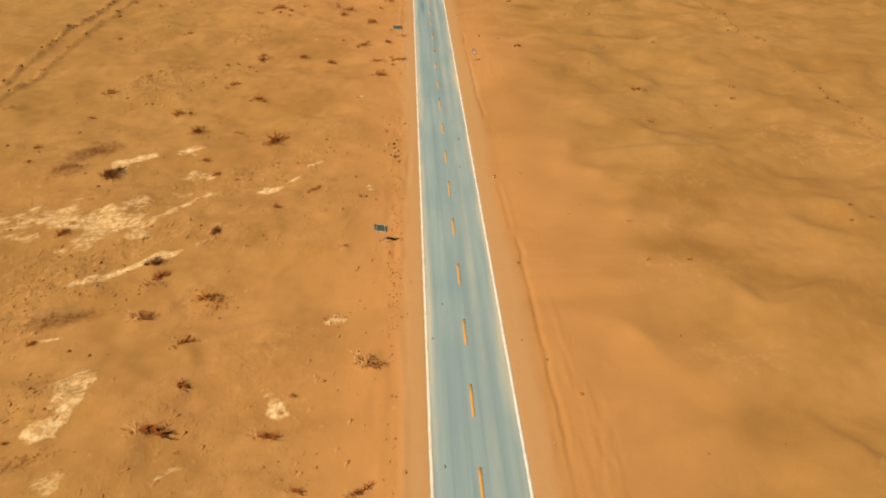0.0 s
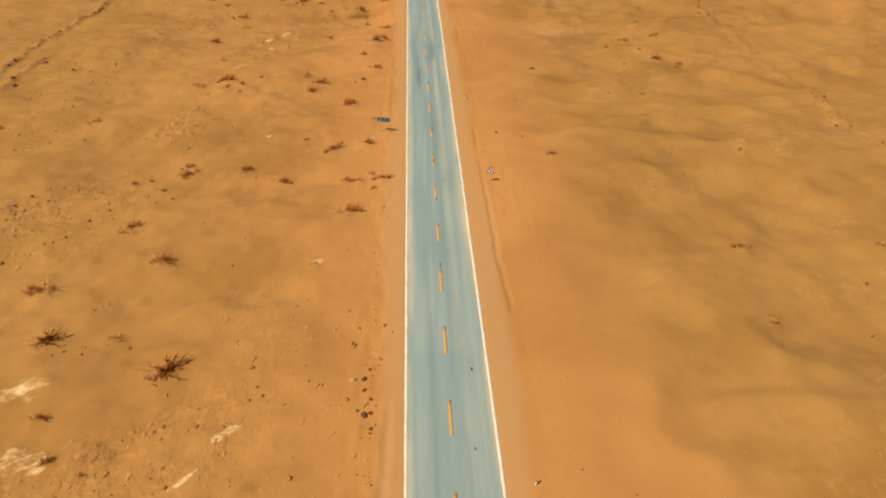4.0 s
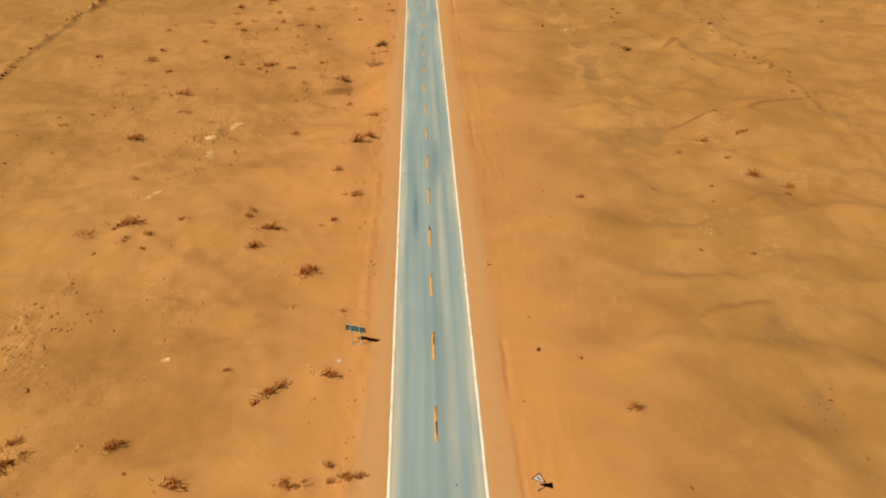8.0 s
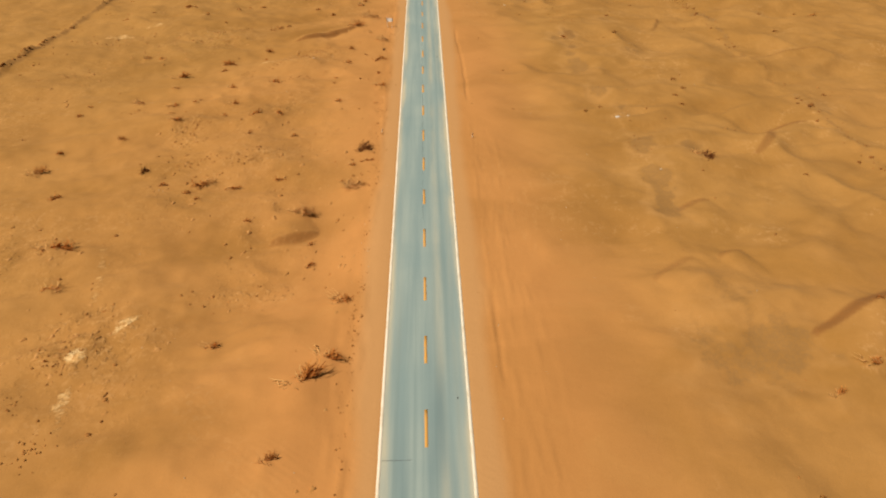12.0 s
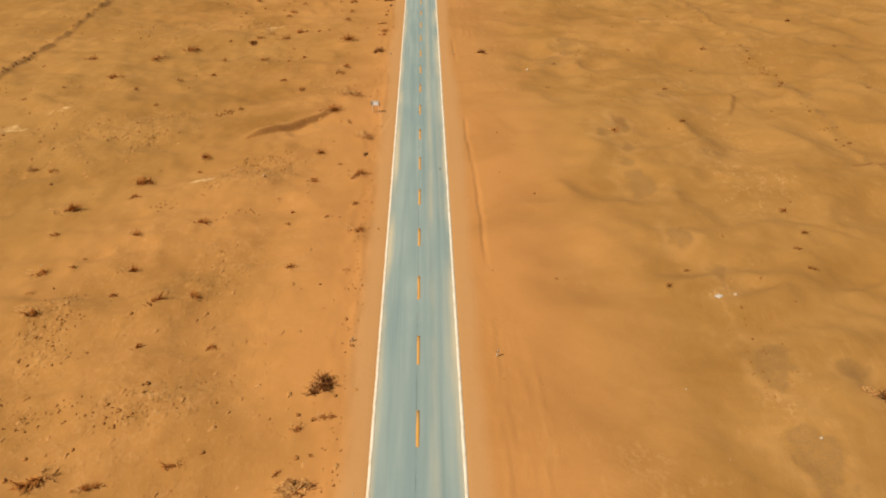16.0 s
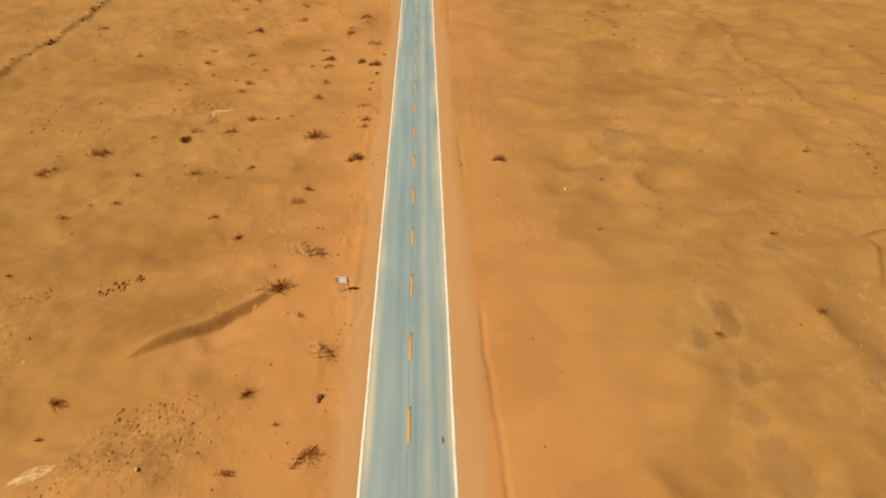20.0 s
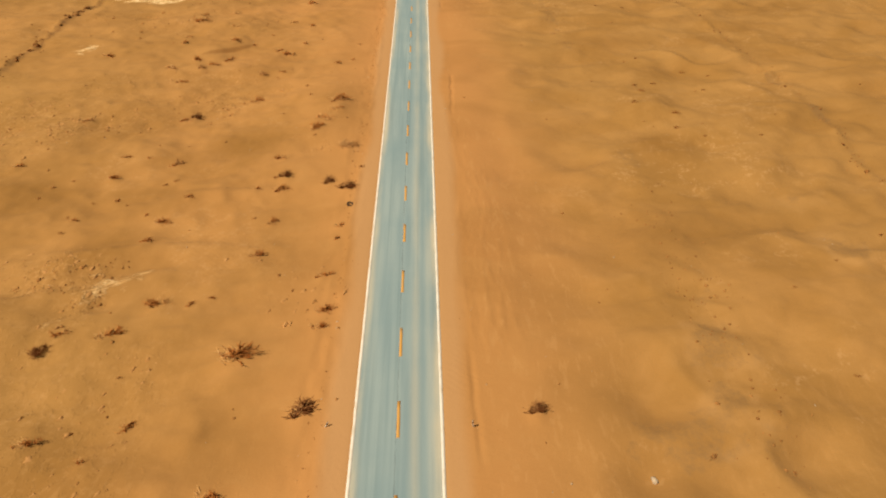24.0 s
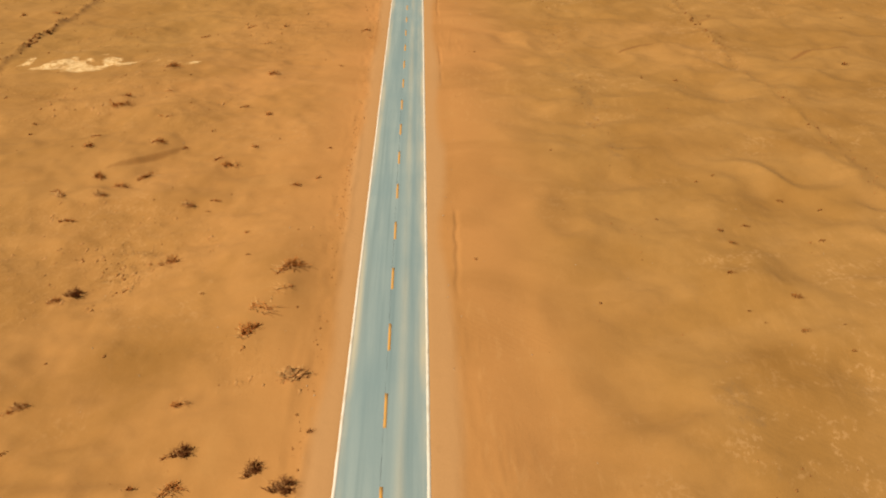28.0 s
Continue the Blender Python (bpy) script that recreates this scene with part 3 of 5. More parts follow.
# broad darker patches: part the sand's own tone, part shading put into the colour
TONE_SHADE_RIGHT = ((29.5, 65.0, 9.0, 3.6, -25, 1.0), (37.5, 58.5, 9.0, 4.0, -25, 0.9), (34.0, 76.0, 7.0, 3.0, 60, 0.6), (27.0, 39.0, 6, 4, 0, 0.6), (31.5, 79.5, 8, 4, 10, 0.6), (26.3, 158.6, 5, 4, 0, 0.5), (50.8, 180.3, 9, 5, 20, 0.6),
               (37.5, 141.0, 7, 4, 10, 0.6), (47.0, 150.0, 5, 4, 0, 0.8), (25.4, 175.7, 6, 4, 10, 0.8), (46, 261, 9, 4, 20, 0.55), (28, 248.5, 4, 5, 0, 0.6),
               (45, 445.5, 10, 4, 15, 0.6), (66, 445, 9, 4, 15, 0.6), (78.5, 455.6, 9, 4, 10, 0.7), (52.2, 429.4, 8, 4, 15, 0.5), (40, 396.4, 6, 6, 0, 0.7))
TONE_SHADE_LEFT = ((-22.5, 114, 7, 5, 10, 0.8), (-26.8, 70.5, 6, 3, 30, 0.4), (-24, 142, 6, 5, 0, 0.6), (-17.5, 224.5, 8, 3, 10, 0.5), (-24.8, 190.7, 9, 5, 15, 0.6),
              (-25.6, 221, 9, 4, 10, 0.5), (-16.6, 239.5, 8, 5, 10, 0.6), (-26, 308, 9, 4, 30, 0.9), (-30.5, 321, 9, 4, 10, 0.8), (-55.7, 383.5, 10, 4, 20, 0.9))
TONE_SHADE_LATE = ((-38.9, 370.2, 7, 4, 15, 0.8), (-27.3, 336, 6, 5, 0, 0.6), (-16, 338, 5, 5, 0, 0.5), (-24.5, 399.7, 8, 5, 0, 1.0), (-33, 394.6, 5, 4, 0, 0.6),
              (30.4, 366.5, 8, 4, 10, 0.5), (38, 373, 12, 7, 10, 0.6), (24, 229, 7, 10, 0, 0.5), (-34, 383, 12, 6, 10, 0.45), (-29, 262, 12, 8, 10, 0.45), (-32, 150, 13, 8, 10, 0.35), (84, 129, 9, 5, 10, 0.6), (-57, 200, 8, 4, 10, 0.5), (-70, 222, 10, 5, 10, 0.6))


# how strongly each crest's lee face is painted as shaded
def lee_shade_at(x, y):
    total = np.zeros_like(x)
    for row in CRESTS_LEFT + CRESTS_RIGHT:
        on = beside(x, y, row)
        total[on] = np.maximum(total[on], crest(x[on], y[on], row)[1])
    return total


# roadside redness, widened so the sides darken like a lens's fall-off
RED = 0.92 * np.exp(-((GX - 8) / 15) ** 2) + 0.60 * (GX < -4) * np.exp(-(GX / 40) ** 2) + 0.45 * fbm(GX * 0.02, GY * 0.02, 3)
VERGE = step(3.8, 4.2, np.abs(GX)) * (1 - step(5.6, 7.4, np.abs(GX) + 1.2 * fbm(GX * 0.15, GY * 0.05, 3)))
TONE_SHADE = over_dense(lambda x, y: np.clip(soft(x, y, TONE_SHADE_RIGHT + TONE_SHADE_LEFT + TONE_SHADE_LATE)
                                        + 0.12 * step(0.12, 0.42, fbm(x * 0.03 + 51, (y - 0.3 * x) * 0.07 + 3, 3)) * step(12, 30, np.abs(x)), 0, 1))
WILD = over_dense(lambda x, y: np.clip(step(12, 32, x + 9 * fbm(x * 0.05, y * 0.05 + 44, 3)) + 0.60 * step(8, 20, -x + 6 * fbm(x * 0.06, y * 0.06 + 4, 3)), 0, 1))
LEE_SHADE = over_dense(lee_shade_at)
SCOUR = over_dense(lambda x, y: step(7, 9.5, x) * (1 - step(17, 27, x)) * step(-0.1, 0.2, fbm(x * 0.05, y * 0.03 + 33, 3)) + 0.5 * step(24, 34, x) * step(-0.2, 0.2, fbm(x * 0.04, y * 0.05 + 13, 3)) + 0.2 * step(8, 12, -x))
ROUGH = over_dense(lambda x, y: 0.6 * rough_at(x, y) + 0.05 + 0.20 * step(8, 20, -x) * step(-0.15, 0.25, fbm(x * 0.06 + 3, y * 0.05, 3)))
GRITTY = over_dense(grit_at)
CLAYEY = over_dense(lambda x, y: 1.4 * blotch(x, y, CLAY_NEAR + CLAY_FAR))
CHALK = over_dense(lambda x, y: np.clip(1.7 * blotch(x, y, CLAY_NEAR + CLAY_FAR) - 0.65, 0, 1))


def stain_at(x, y):
    track = np.maximum(np.exp(-((x - old_track(y) - 0.5) / 0.6) ** 2), np.exp(-((x + 80.5) / 0.6) ** 2) * (1 - step(185, 215, y)))
    wob = 2.0 * fbm(x * 0, y * 0.02 + 70.6, 2)
    old = np.exp(-((x - 71.2 - wob) / 0.7) ** 2) * step(0.0, 0.2, fbm(x * 0.1, y * 0.07 + 2, 3))
    return np.clip(np.maximum.reduce((0.8 * track * (0.5 + 0.5 * step(-0.1, 0.15, fbm(x * 0.2, y * 0.12, 3))), 0.12 * old, blotch(x, y, STAIN_SPOTS))), 0, 1)


STAIN = over_dense(stain_at)
RIM = over_dense(lambda x, y: blotch(x + 0.3, y + 0.4, [(px, py, la + 1.0, lb + 1.2, turn, much) for px, py, la, lb, turn, much in STRIP_SPOTS]) * (1 - np.clip(1.4 * blotch(x, y, STRIP_SPOTS), 0, 1)))


def ground_at(x, y):
    i, j = int(np.searchsorted(xs, x)) - 1, int(np.searchsorted(ys, y)) - 1
    u, w = (x - xs[i]) / (xs[i + 1] - xs[i]), (y - ys[j]) / (ys[j + 1] - ys[j])
    return float((GZ[j, i] * (1 - u) + GZ[j, i + 1] * u) * (1 - w) + (GZ[j + 1, i] * (1 - u) + GZ[j + 1, i + 1] * u) * w)


def hummock(x, y, radius, height):
    """Sand drifted up round a plant, with a tail down the wind."""
    i0, i1 = np.searchsorted(xs, (x - 4 * radius, x + 4 * radius))
    j0, j1 = np.searchsorted(ys, (y - 4 * radius, y + 4 * radius))
    ax, ay = GX[j0:j1, i0:i1] - x, GY[j0:j1, i0:i1] - y
    GZ[j0:j1, i0:i1] += height * np.exp(-(ax * ax + np.where(ay < 0, ay / 1.9, ay) ** 2) / (radius * radius))


# ---- the road ----
HALF = 4.14
rx = np.linspace(-HALF, HALF, 42)
ry = np.concatenate((np.geomspace(-3000, -40, 20), np.arange(-30, 640, 1.5), np.geomspace(645, 4000, 30)))
RX, RY = np.meshgrid(rx, ry)
TAR_SPOTS = ((-1.75, 176.5, 0.42, 6.5, 1.0), (1.3, 194.0, 0.5, 7.0, 0.55), (-2.3, 187.0, 0.9, 6.0, 0.3), (1.0, 188.0, 0.9, 6.0, 0.3), (1.2, 150.0, 0.5, 9.0, 0.25), (0.35, 160.0, 0.3, 40.0, 0.3))
tar = sum(much * np.exp(-((RX - x0) / w0) ** 2 - ((RY - y0) / l0) ** 2) for x0, y0, w0, l0, much in TAR_SPOTS)
edge = np.abs(RX)
tar += 0.12 * np.exp(-((RX - 0.55) / 0.35) ** 2) + 0.06 * np.exp(-((RX - 2.2) / 0.3) ** 2)
dust = np.clip(1.2 * step(3.0, 3.85, edge + 0.5 * fbm(RX * 0.2, RY * 0.03, 3)) + 0.42 * np.exp(-((RX - 1.5) / 0.45) ** 2) + 0.30 * np.exp(-((RX - 2.9) / 0.35) ** 2)
               + 0.10 * np.exp(-((RX + 2.9) / 0.4) ** 2), 0, 1)
RZ = 0.035 + 0.03 * (1 - (edge / HALF) ** 2) - 0.02 * step(HALF - 0.1, HALF, edge)
road = tagged(new("road", grid_mesh("road", rx, ry, RZ, M_ROAD, tar=tar, dust=dust)),
              "straight two-lane road of pale dusty asphalt across the sand", "road", kind="structure")


def strip(name, x, y0, y1, width, thick, material, label="", seed=0):
    """A painted band on the road, its edges a little uneven."""
    rng = np.random.RandomState(seed)
    n = max(3, int((y1 - y0) / 1.0) + 1)
    y = np.linspace(y0, y1, n)
    zt = 0.035 + 0.03 * (1 - (abs(x) / HALF) ** 2) + thick
    lx, hx = x - width / 2 + rng.normal(0, 0.008, n), x + width / 2 + rng.normal(0, 0.008, n)
    v = np.concatenate([np.stack((a, y, np.full(n, b)), -1) for a, b in ((lx, zt), (hx, zt), (lx, zt - thick - 0.02), (hx, zt - thick - 0.02))])
    k = np.arange(n - 1)
    f = np.concatenate([np.stack((k + a * n, k + b * n, k + b * n + 1, k + a * n + 1), -1) for a, b in ((0, 1), (2, 0), (1, 3))])
    ends = np.array([[0, 2 * n, 3 * n, n], [n - 1, 2 * n - 1, 4 * n - 1, 3 * n - 1]])
    ob = new(name, raw_mesh(name, v, np.concatenate((f, ends)), material))
    ob.parent = road
    return tagged(ob, label=label)


strip("edge_line", -3.98, -300, 900, 0.31, 0.006, M_WHITE, "worn white edge line half under blown sand", 1)
strip("edge_line", 3.98, -300, 900, 0.31, 0.006, M_WHITE, "worn white edge line half under blown sand", 2)
chance = random.Random(3)
for k in range(-4, 62):
    top = 10 * k + 3.02 + {3: 1.4, 4: 0.7}.get(k, 0.0) + chance.uniform(-0.12, 0.12)
    strip("centre_dash", chance.uniform(-0.02, 0.02), top - 4.1 + chance.uniform(-0.15, 0.15), top, 0.30, 0.006, M_YELLOW, seed=100 + k)
for x, y, w, l in ((-0.02, 172.4, 0.17, 1.0), (0.03, 151.2, 0.12, 1.2), (0.02, 139.8, 0.15, 1.5), (0.02, 129.0, 0.1, 0.8), (0.0, 113.4, 0.1, 1.0)):
    strip("oil_stain", x, y, y + l, w, 0.012, M_TAR, "dark bitumen stain on a lane marking", int(y))
for x, y, w, l in ((-2.12, 55.5, 0.13, 0.25), (-3.35, 50.1, 0.12, 0.22), (-2.84, 34.4, 0.12, 0.3), (1.94, 87.2, 0.12, 0.3), (2.39, 96.5, 0.18, 0.5), (2.99, 288.8, 0.14, 0.7), (1.5, 134.6, 0.14, 0.2), (2.94, 194.3, 0.14, 0.25)):
    strip("asphalt_stain", x, y, y + l, w, 0.010, M_TAR, "small dark bitumen stain on the asphalt", int(y))
for y0, y1, x in ((225, 262, -0.17), (262, 301, -0.13), (301, 338, -0.18), (338, 392, -0.15), (392, 470, -0.14)):
    strip("road_joint", x, y0, y1 - 0.6, 0.02, 0.004, M_TAR, "thin dark joint in the asphalt", int(y0))

strip("road_joint", -1.95, 187.6, 187.64, 3.7, 0.004, M_TAR, "thin dark joint across one lane", 61)

# ---- plants ----
def branch(bm, rng, start, way, length, radius, droop, bits):
    p, d, pts, rad = Vector(start), Vector(way).normalized(), [Vector(start)], [radius]
    for k in range(bits):
        d = (d + Vector((rng.gauss(0, 0.22), rng.gauss(0, 0.22), rng.gauss(0, 0.12) - droop))).normalized()
        p = p + d * (length / bits)
        pts.append(p.copy())
        rad.append(radius * (1 - (k + 1) / bits) + 0.004)
    tube(bm, pts, rad)
    return pts


def shrub(seed, roots, stems, lean, fine, material=None):
    """A leafless shrub about 1 m across: long forked branches sprawling from a few roots, with side twigs."""
    rng = random.Random(seed)
    wood, twigs, bleached = bmesh.new(), bmesh.new(), bmesh.new()
    for r in range(roots):
        at = Vector((rng.gauss(0, 0.22), rng.gauss(0, 0.16), 0)) if r else Vector((0, 0, 0))
        main, spread, size = rng.uniform(0, 2 * math.pi), rng.uniform(0.9, 2.4), rng.uniform(0.5, 1.0)
        for k in range(stems + 2):
            a = main + rng.gauss(0, spread)
            out = rng.uniform(0.35, 1.3)
            way = (math.cos(a) * out + lean[0], math.sin(a) * out + lean[1], rng.uniform(0.35, 1.1))
            root = at + Vector((rng.gauss(0, 0.03), rng.gauss(0, 0.03), -0.05))
            pts = branch(wood, rng, root, way, size * rng.uniform(0.30, 0.62), rng.uniform(0.016, 0.030), 0.04, 4)
            for q in range(fine):
                i = rng.randint(2, 4)
                s = pts[i - 1].lerp(pts[i], rng.random())
                w = (pts[i] - pts[i - 1]).normalized() + Vector((rng.gauss(0, 0.6), rng.gauss(0, 0.6), rng.gauss(0.1, 0.4)))
                branch(twigs, rng, s, w, size * rng.uniform(0.10, 0.30), 0.013, 0.02, 2)
    ob = new("dry_shrub", finish(wood, "stems", material or M_STEM))
    tagged(part("brushwood", twigs, material or M_TWIG, ob), kind="stuff")
    # the windward side has died back to bleached, sand-blown stalks
    for k in range(10 + 5 * roots):
        a = rng.gauss(math.pi, 0.9)
        root = (0.10 * math.cos(a) + rng.gauss(0, 0.14), 0.10 * math.sin(a) + rng.gauss(0, 0.12), -0.04)
        way = (math.cos(a) * rng.uniform(0.5, 1.2), math.sin(a) * rng.uniform(0.5, 1.2), rng.uniform(0.5, 1.1))
        branch(bleached, rng, root, way, rng.uniform(0.18, 0.42), rng.uniform(0.012, 0.02), 0.04, 3)
    tagged(part("deadwood", bleached, M_STRAW, ob, "bleached straw-coloured dead growth"), kind="stuff")
    return ob


def tuft(seed, blades):
    """A low clump of dead grass and stubs, about 1 m across at scale 1."""
    rng = random.Random(seed)
    bm = bmesh.new()
    for k in range(blades):
        a, r = rng.uniform(0, 2 * math.pi), abs(rng.gauss(0, 0.16))
        way = (math.cos(a) * rng.uniform(0.2, 1.2), math.sin(a) * rng.uniform(0.2, 1.2), rng.uniform(0.4, 1.0))
        branch(bm, rng, (r * math.cos(a), r * math.sin(a), -0.05), way, rng.uniform(0.22, 0.48), rng.uniform(0.010, 0.02), 0.05, 2)
    return new("desert_tuft", finish(bm, "desert_tuft", M_STEM))


SHRUB_KINDS = [shrub(11, 3, 8, (0.9, 0.35), 5), shrub(12, 4, 6, (1.1, 0.5), 4), shrub(13, 2, 11, (0.6, 0.3), 6), shrub(14, 2, 9, (1.4, 0.6), 6), shrub(15, 3, 6, (0.7, 0.6), 5),
               shrub(16, 5, 5, (0.9, 0.3), 5), shrub(18, 1, 15, (1.0, 0.5), 6), shrub(19, 3, 5, (1.1, 0.2), 6), shrub(20, 1, 10, (1.7, 0.7), 7), shrub(22, 2, 6, (1.5, 0.8), 4)]
PALE_KIND = shrub(17, 4, 7, (0.3, 0.3), 6, M_STRAW)
DARK_KIND = shrub(24, 5, 10, (0.45, 0.35), 8, M_DARK)
TUFT_KINDS = [tuft(21, 60), tuft(22, 46), tuft(23, 75)]
sown = random.Random(5)
# where the bushes have bleached
BLEACHED = ((-16.1, 229.8), (-15.8, 330.0), (-12.2, 317.3), (-12.0, 306.0), (-9.6, 235.2), (-8.9, 395.6), (-8.8, 300.2))
# where they are dense and dark
DARK_AT = ((-48.7, 88.2), (-41.1, 239.9), (-37.5, 352.0), (-37.2, 410.4), (-35.8, 64.9), (-30.0, 71.2), (-17.6, 386.9), (-10.9, 384.9), (-8.8, 246.0), (-8.6, 342.2), (-8.0, 383.1), (44.8, 243.3), (13.2, 341.9))
used = set()


def plant(rows):
    """x, y and width of each plant in a stretch."""
    for x, y, w in rows:
        pale = sown.random() < 0.05 and w > 1.2 or (x, y) in BLEACHED
        small = (w < 1.0 or x > 12 and w < 1.7) and (x, y) not in DARK_AT + BLEACHED
        dense = (x, y) in DARK_AT
        kinds = [DARK_KIND] if dense else [PALE_KIND] if pale else TUFT_KINDS if small else SHRUB_KINDS
        src = kinds[sown.randrange(len(kinds))]
        size = w * (sown.uniform(1.0, 1.2) if w > 2.4 else sown.uniform(0.88, 1.15) if w > 1.3 else sown.uniform(0.8, 1.05))
        size *= 0.8 if dense else 1.0
        high = size * sown.uniform(0.85, 1.15) if w < 2.4 else size * sown.uniform(0.65, 0.85)
        x, y = x - 0.14 * w, y - 0.06 * w
        hummock(x, y, 0.42 * size, 0.13 * size ** 0.8)
        m = pose(x, y, ground_at(x, y) - 0.01, 0, 0, sown.uniform(-25, 40) + 180 * (sown.random() < 0.2))
        if src in used:
            ob = copy_thing(src, m)
        else:
            ob = src
            ob.matrix_basis = m
            used.add(ob)
        ob.scale = (size * 1.1, size * sown.uniform(0.6, 0.85), high)
        if small:
            tagged(ob, "low tuft of dead brown stalks in a small sand mound", "desert grass", "dry tufts on the sand")
        elif dense:
            tagged(ob, "dense dark brown desert bush on a sand hummock", "shrub", "dry shrubs on the sand")
        elif pale:
            tagged(ob, "bleached straw-coloured dead bush on the sand", "shrub", "dry shrubs on the sand")
        elif w > 2.6:
            tagged(ob, "wide sprawling dry shrub with bare dark brown branches", "shrub", "dry shrubs on the sand")
        else:
            tagged(ob, "leafless brown desert shrub rooted in drifted sand", "shrub", "dry shrubs on the sand")


plant(((-10.1, 32.6, 1.8), (-15.6, 33.5, 1.4), (-26.1, 37.7, 1.0), (-40.5, 38.5, 1.0), (-19.2, 39.5, 2.2), (-29.4, 39.6, 3.0), (-17.9, 42.5, 1.1), (-16.9, 44.3, 1.3), (-27.1, 44.6, 1.9), (-9.4, 47.6, 3.4), (-29.1, 50.5, 2.3), (-45.0, 52.4, 1.4), (-34.8, 56.6, 3.1), (-28.1, 59.4, 2.9), (-34.8, 61.5, 2.9), (28.1, 62.7, 0.8), (23.3, 63.2, 1.0), (-35.8, 64.9, 2.7), (-13.4, 67.1, 1.4), (54.3, 69.6, 0.9), (23.3, 71.8, 0.7), (-30.0, 71.2, 1.6), (-49.4, 71.8, 2.2), (52.7, 72.2, 0.8), (-23.6, 76.4, 1.5), (-19.0, 81.1, 1.6), (10.7, 85.0, 0.4), (-30.9, 86.4, 0.7), (-34.1, 87.8, 1.7), (-48.7, 88.2, 3.8)))
plant(((-37.3, 92.7, 1.8), (-63.0, 91.9, 1.7), (-26.8, 97.5, 4.2), (-65.4, 99.2, 1.8), (45.7, 101.3, 0.7), (-34.4, 103.8, 2.3), (-40.6, 102.6, 3.2), (35.9, 103.3, 2.4), (49.8, 109.7, 0.8), (-61.9, 112.1, 1.5), (53.6, 111.5, 1.4), (-45.0, 112.3, 2.9), (-76.9, 115.3, 2.0), (55.2, 116.4, 1.4), (38.2, 117.1, 1.8), (-33.2, 116.8, 2.6), (-62.6, 122.3, 2.1), (-39.7, 123.8, 2.5), (-11.9, 126.4, 2.7), (-36.1, 131.0, 0.9), (-8.6, 132.8, 1.1), (-37.8, 132.7, 1.2), (37.5, 137.1, 0.5), (-10.8, 135.3, 2.3), (-12.7, 135.4, 1.8), (-7.6, 135.8, 1.9), (-22.1, 135.6, 2.8), (-41.0, 137.0, 1.1), (-9.0, 137.1, 1.4), (-35.2, 138.4, 2.6)))
plant(((-27.6, 139.6, 2.4), (-36.6, 139.6, 1.9), (37.7, 143.7, 0.5), (18.5, 142.4, 1.6), (48.7, 142.6, 2.1), (-15.5, 144.9, 2.7), (46.0, 147.2, 0.7), (-10.5, 147.3, 3.0), (-19.7, 147.7, 1.2), (-72.2, 156.3, 1.9), (-56.8, 156.3, 1.9), (-9.6, 156.9, 1.2), (-14.1, 164.3, 3.0), (40.0, 167.2, 1.3), (33.8, 168.0, 0.8), (-21.5, 168.8, 2.3), (-34.9, 168.2, 1.1), (-37.1, 169.5, 2.6), (-34.4, 170.7, 1.6), (-43.0, 171.9, 3.2), (-21.1, 172.4, 2.7), (-9.0, 173.6, 0.6), (-13.9, 174.0, 0.8), (-37.4, 173.1, 4.0), (-12.3, 175.1, 1.4), (-30.9, 173.9, 2.4), (-23.5, 175.6, 1.5), (-23.5, 177.2, 1.7), (51.5, 181.9, 1.4), (21.5, 181.1, 1.4)))
plant(((-10.2, 181.5, 3.2), (52.5, 184.4, 2.1), (41.6, 184.5, 1.0), (32.7, 184.1, 0.7), (-71.2, 183.0, 1.5), (49.1, 188.3, 3.0), (-41.7, 185.9, 1.6), (-13.2, 187.2, 1.4), (47.1, 192.8, 1.2), (39.9, 195.0, 1.9), (-11.1, 196.1, 4.1), (-9.5, 199.8, 3.2), (45.2, 199.0, 2.9), (-47.2, 201.3, 3.2), (-37.5, 200.0, 1.1), (-21.5, 202.2, 2.2), (52.4, 201.2, 2.0), (-59.9, 205.6, 1.3), (-9.0, 209.5, 3.1), (49.9, 206.9, 1.2), (-57.5, 210.6, 0.9), (-42.6, 212.6, 2.9), (-13.9, 218.0, 1.5), (-14.6, 222.3, 1.4), (-46.2, 220.5, 3.5), (-112.8, 227.4, 1.5), (-23.6, 227.3, 1.3), (-16.1, 229.8, 3.4), (-31.6, 232.5, 1.2), (-51.4, 233.4, 2.3)))
plant(((-9.6, 235.2, 3.4), (-27.8, 236.5, 1.4), (-37.3, 236.0, 1.4), (-31.1, 237.4, 2.8), (-11.8, 236.9, 1.2), (-20.5, 238.4, 1.4), (57.4, 238.0, 0.9), (-9.1, 238.5, 0.6), (44.8, 243.3, 2.7), (-41.1, 239.9, 1.8), (-58.5, 241.9, 2.7), (-10.7, 241.3, 1.8), (-8.6, 242.5, 1.4), (42.9, 244.4, 1.5), (-69.4, 243.7, 1.8), (-8.8, 246.0, 3.1), (-57.3, 247.9, 1.6), (-49.0, 251.8, 2.0), (-28.2, 251.4, 1.5), (-21.1, 252.1, 1.2), (-41.5, 257.2, 2.7), (-28.6, 257.8, 1.9), (-24.7, 259.5, 1.9), (-34.6, 261.2, 1.2), (-60.1, 262.1, 1.5), (28.8, 261.1, 1.1), (-44.0, 261.4, 1.5), (47.2, 264.2, 1.3), (99.8, 265.8, 1.6), (32.5, 265.4, 1.1)))
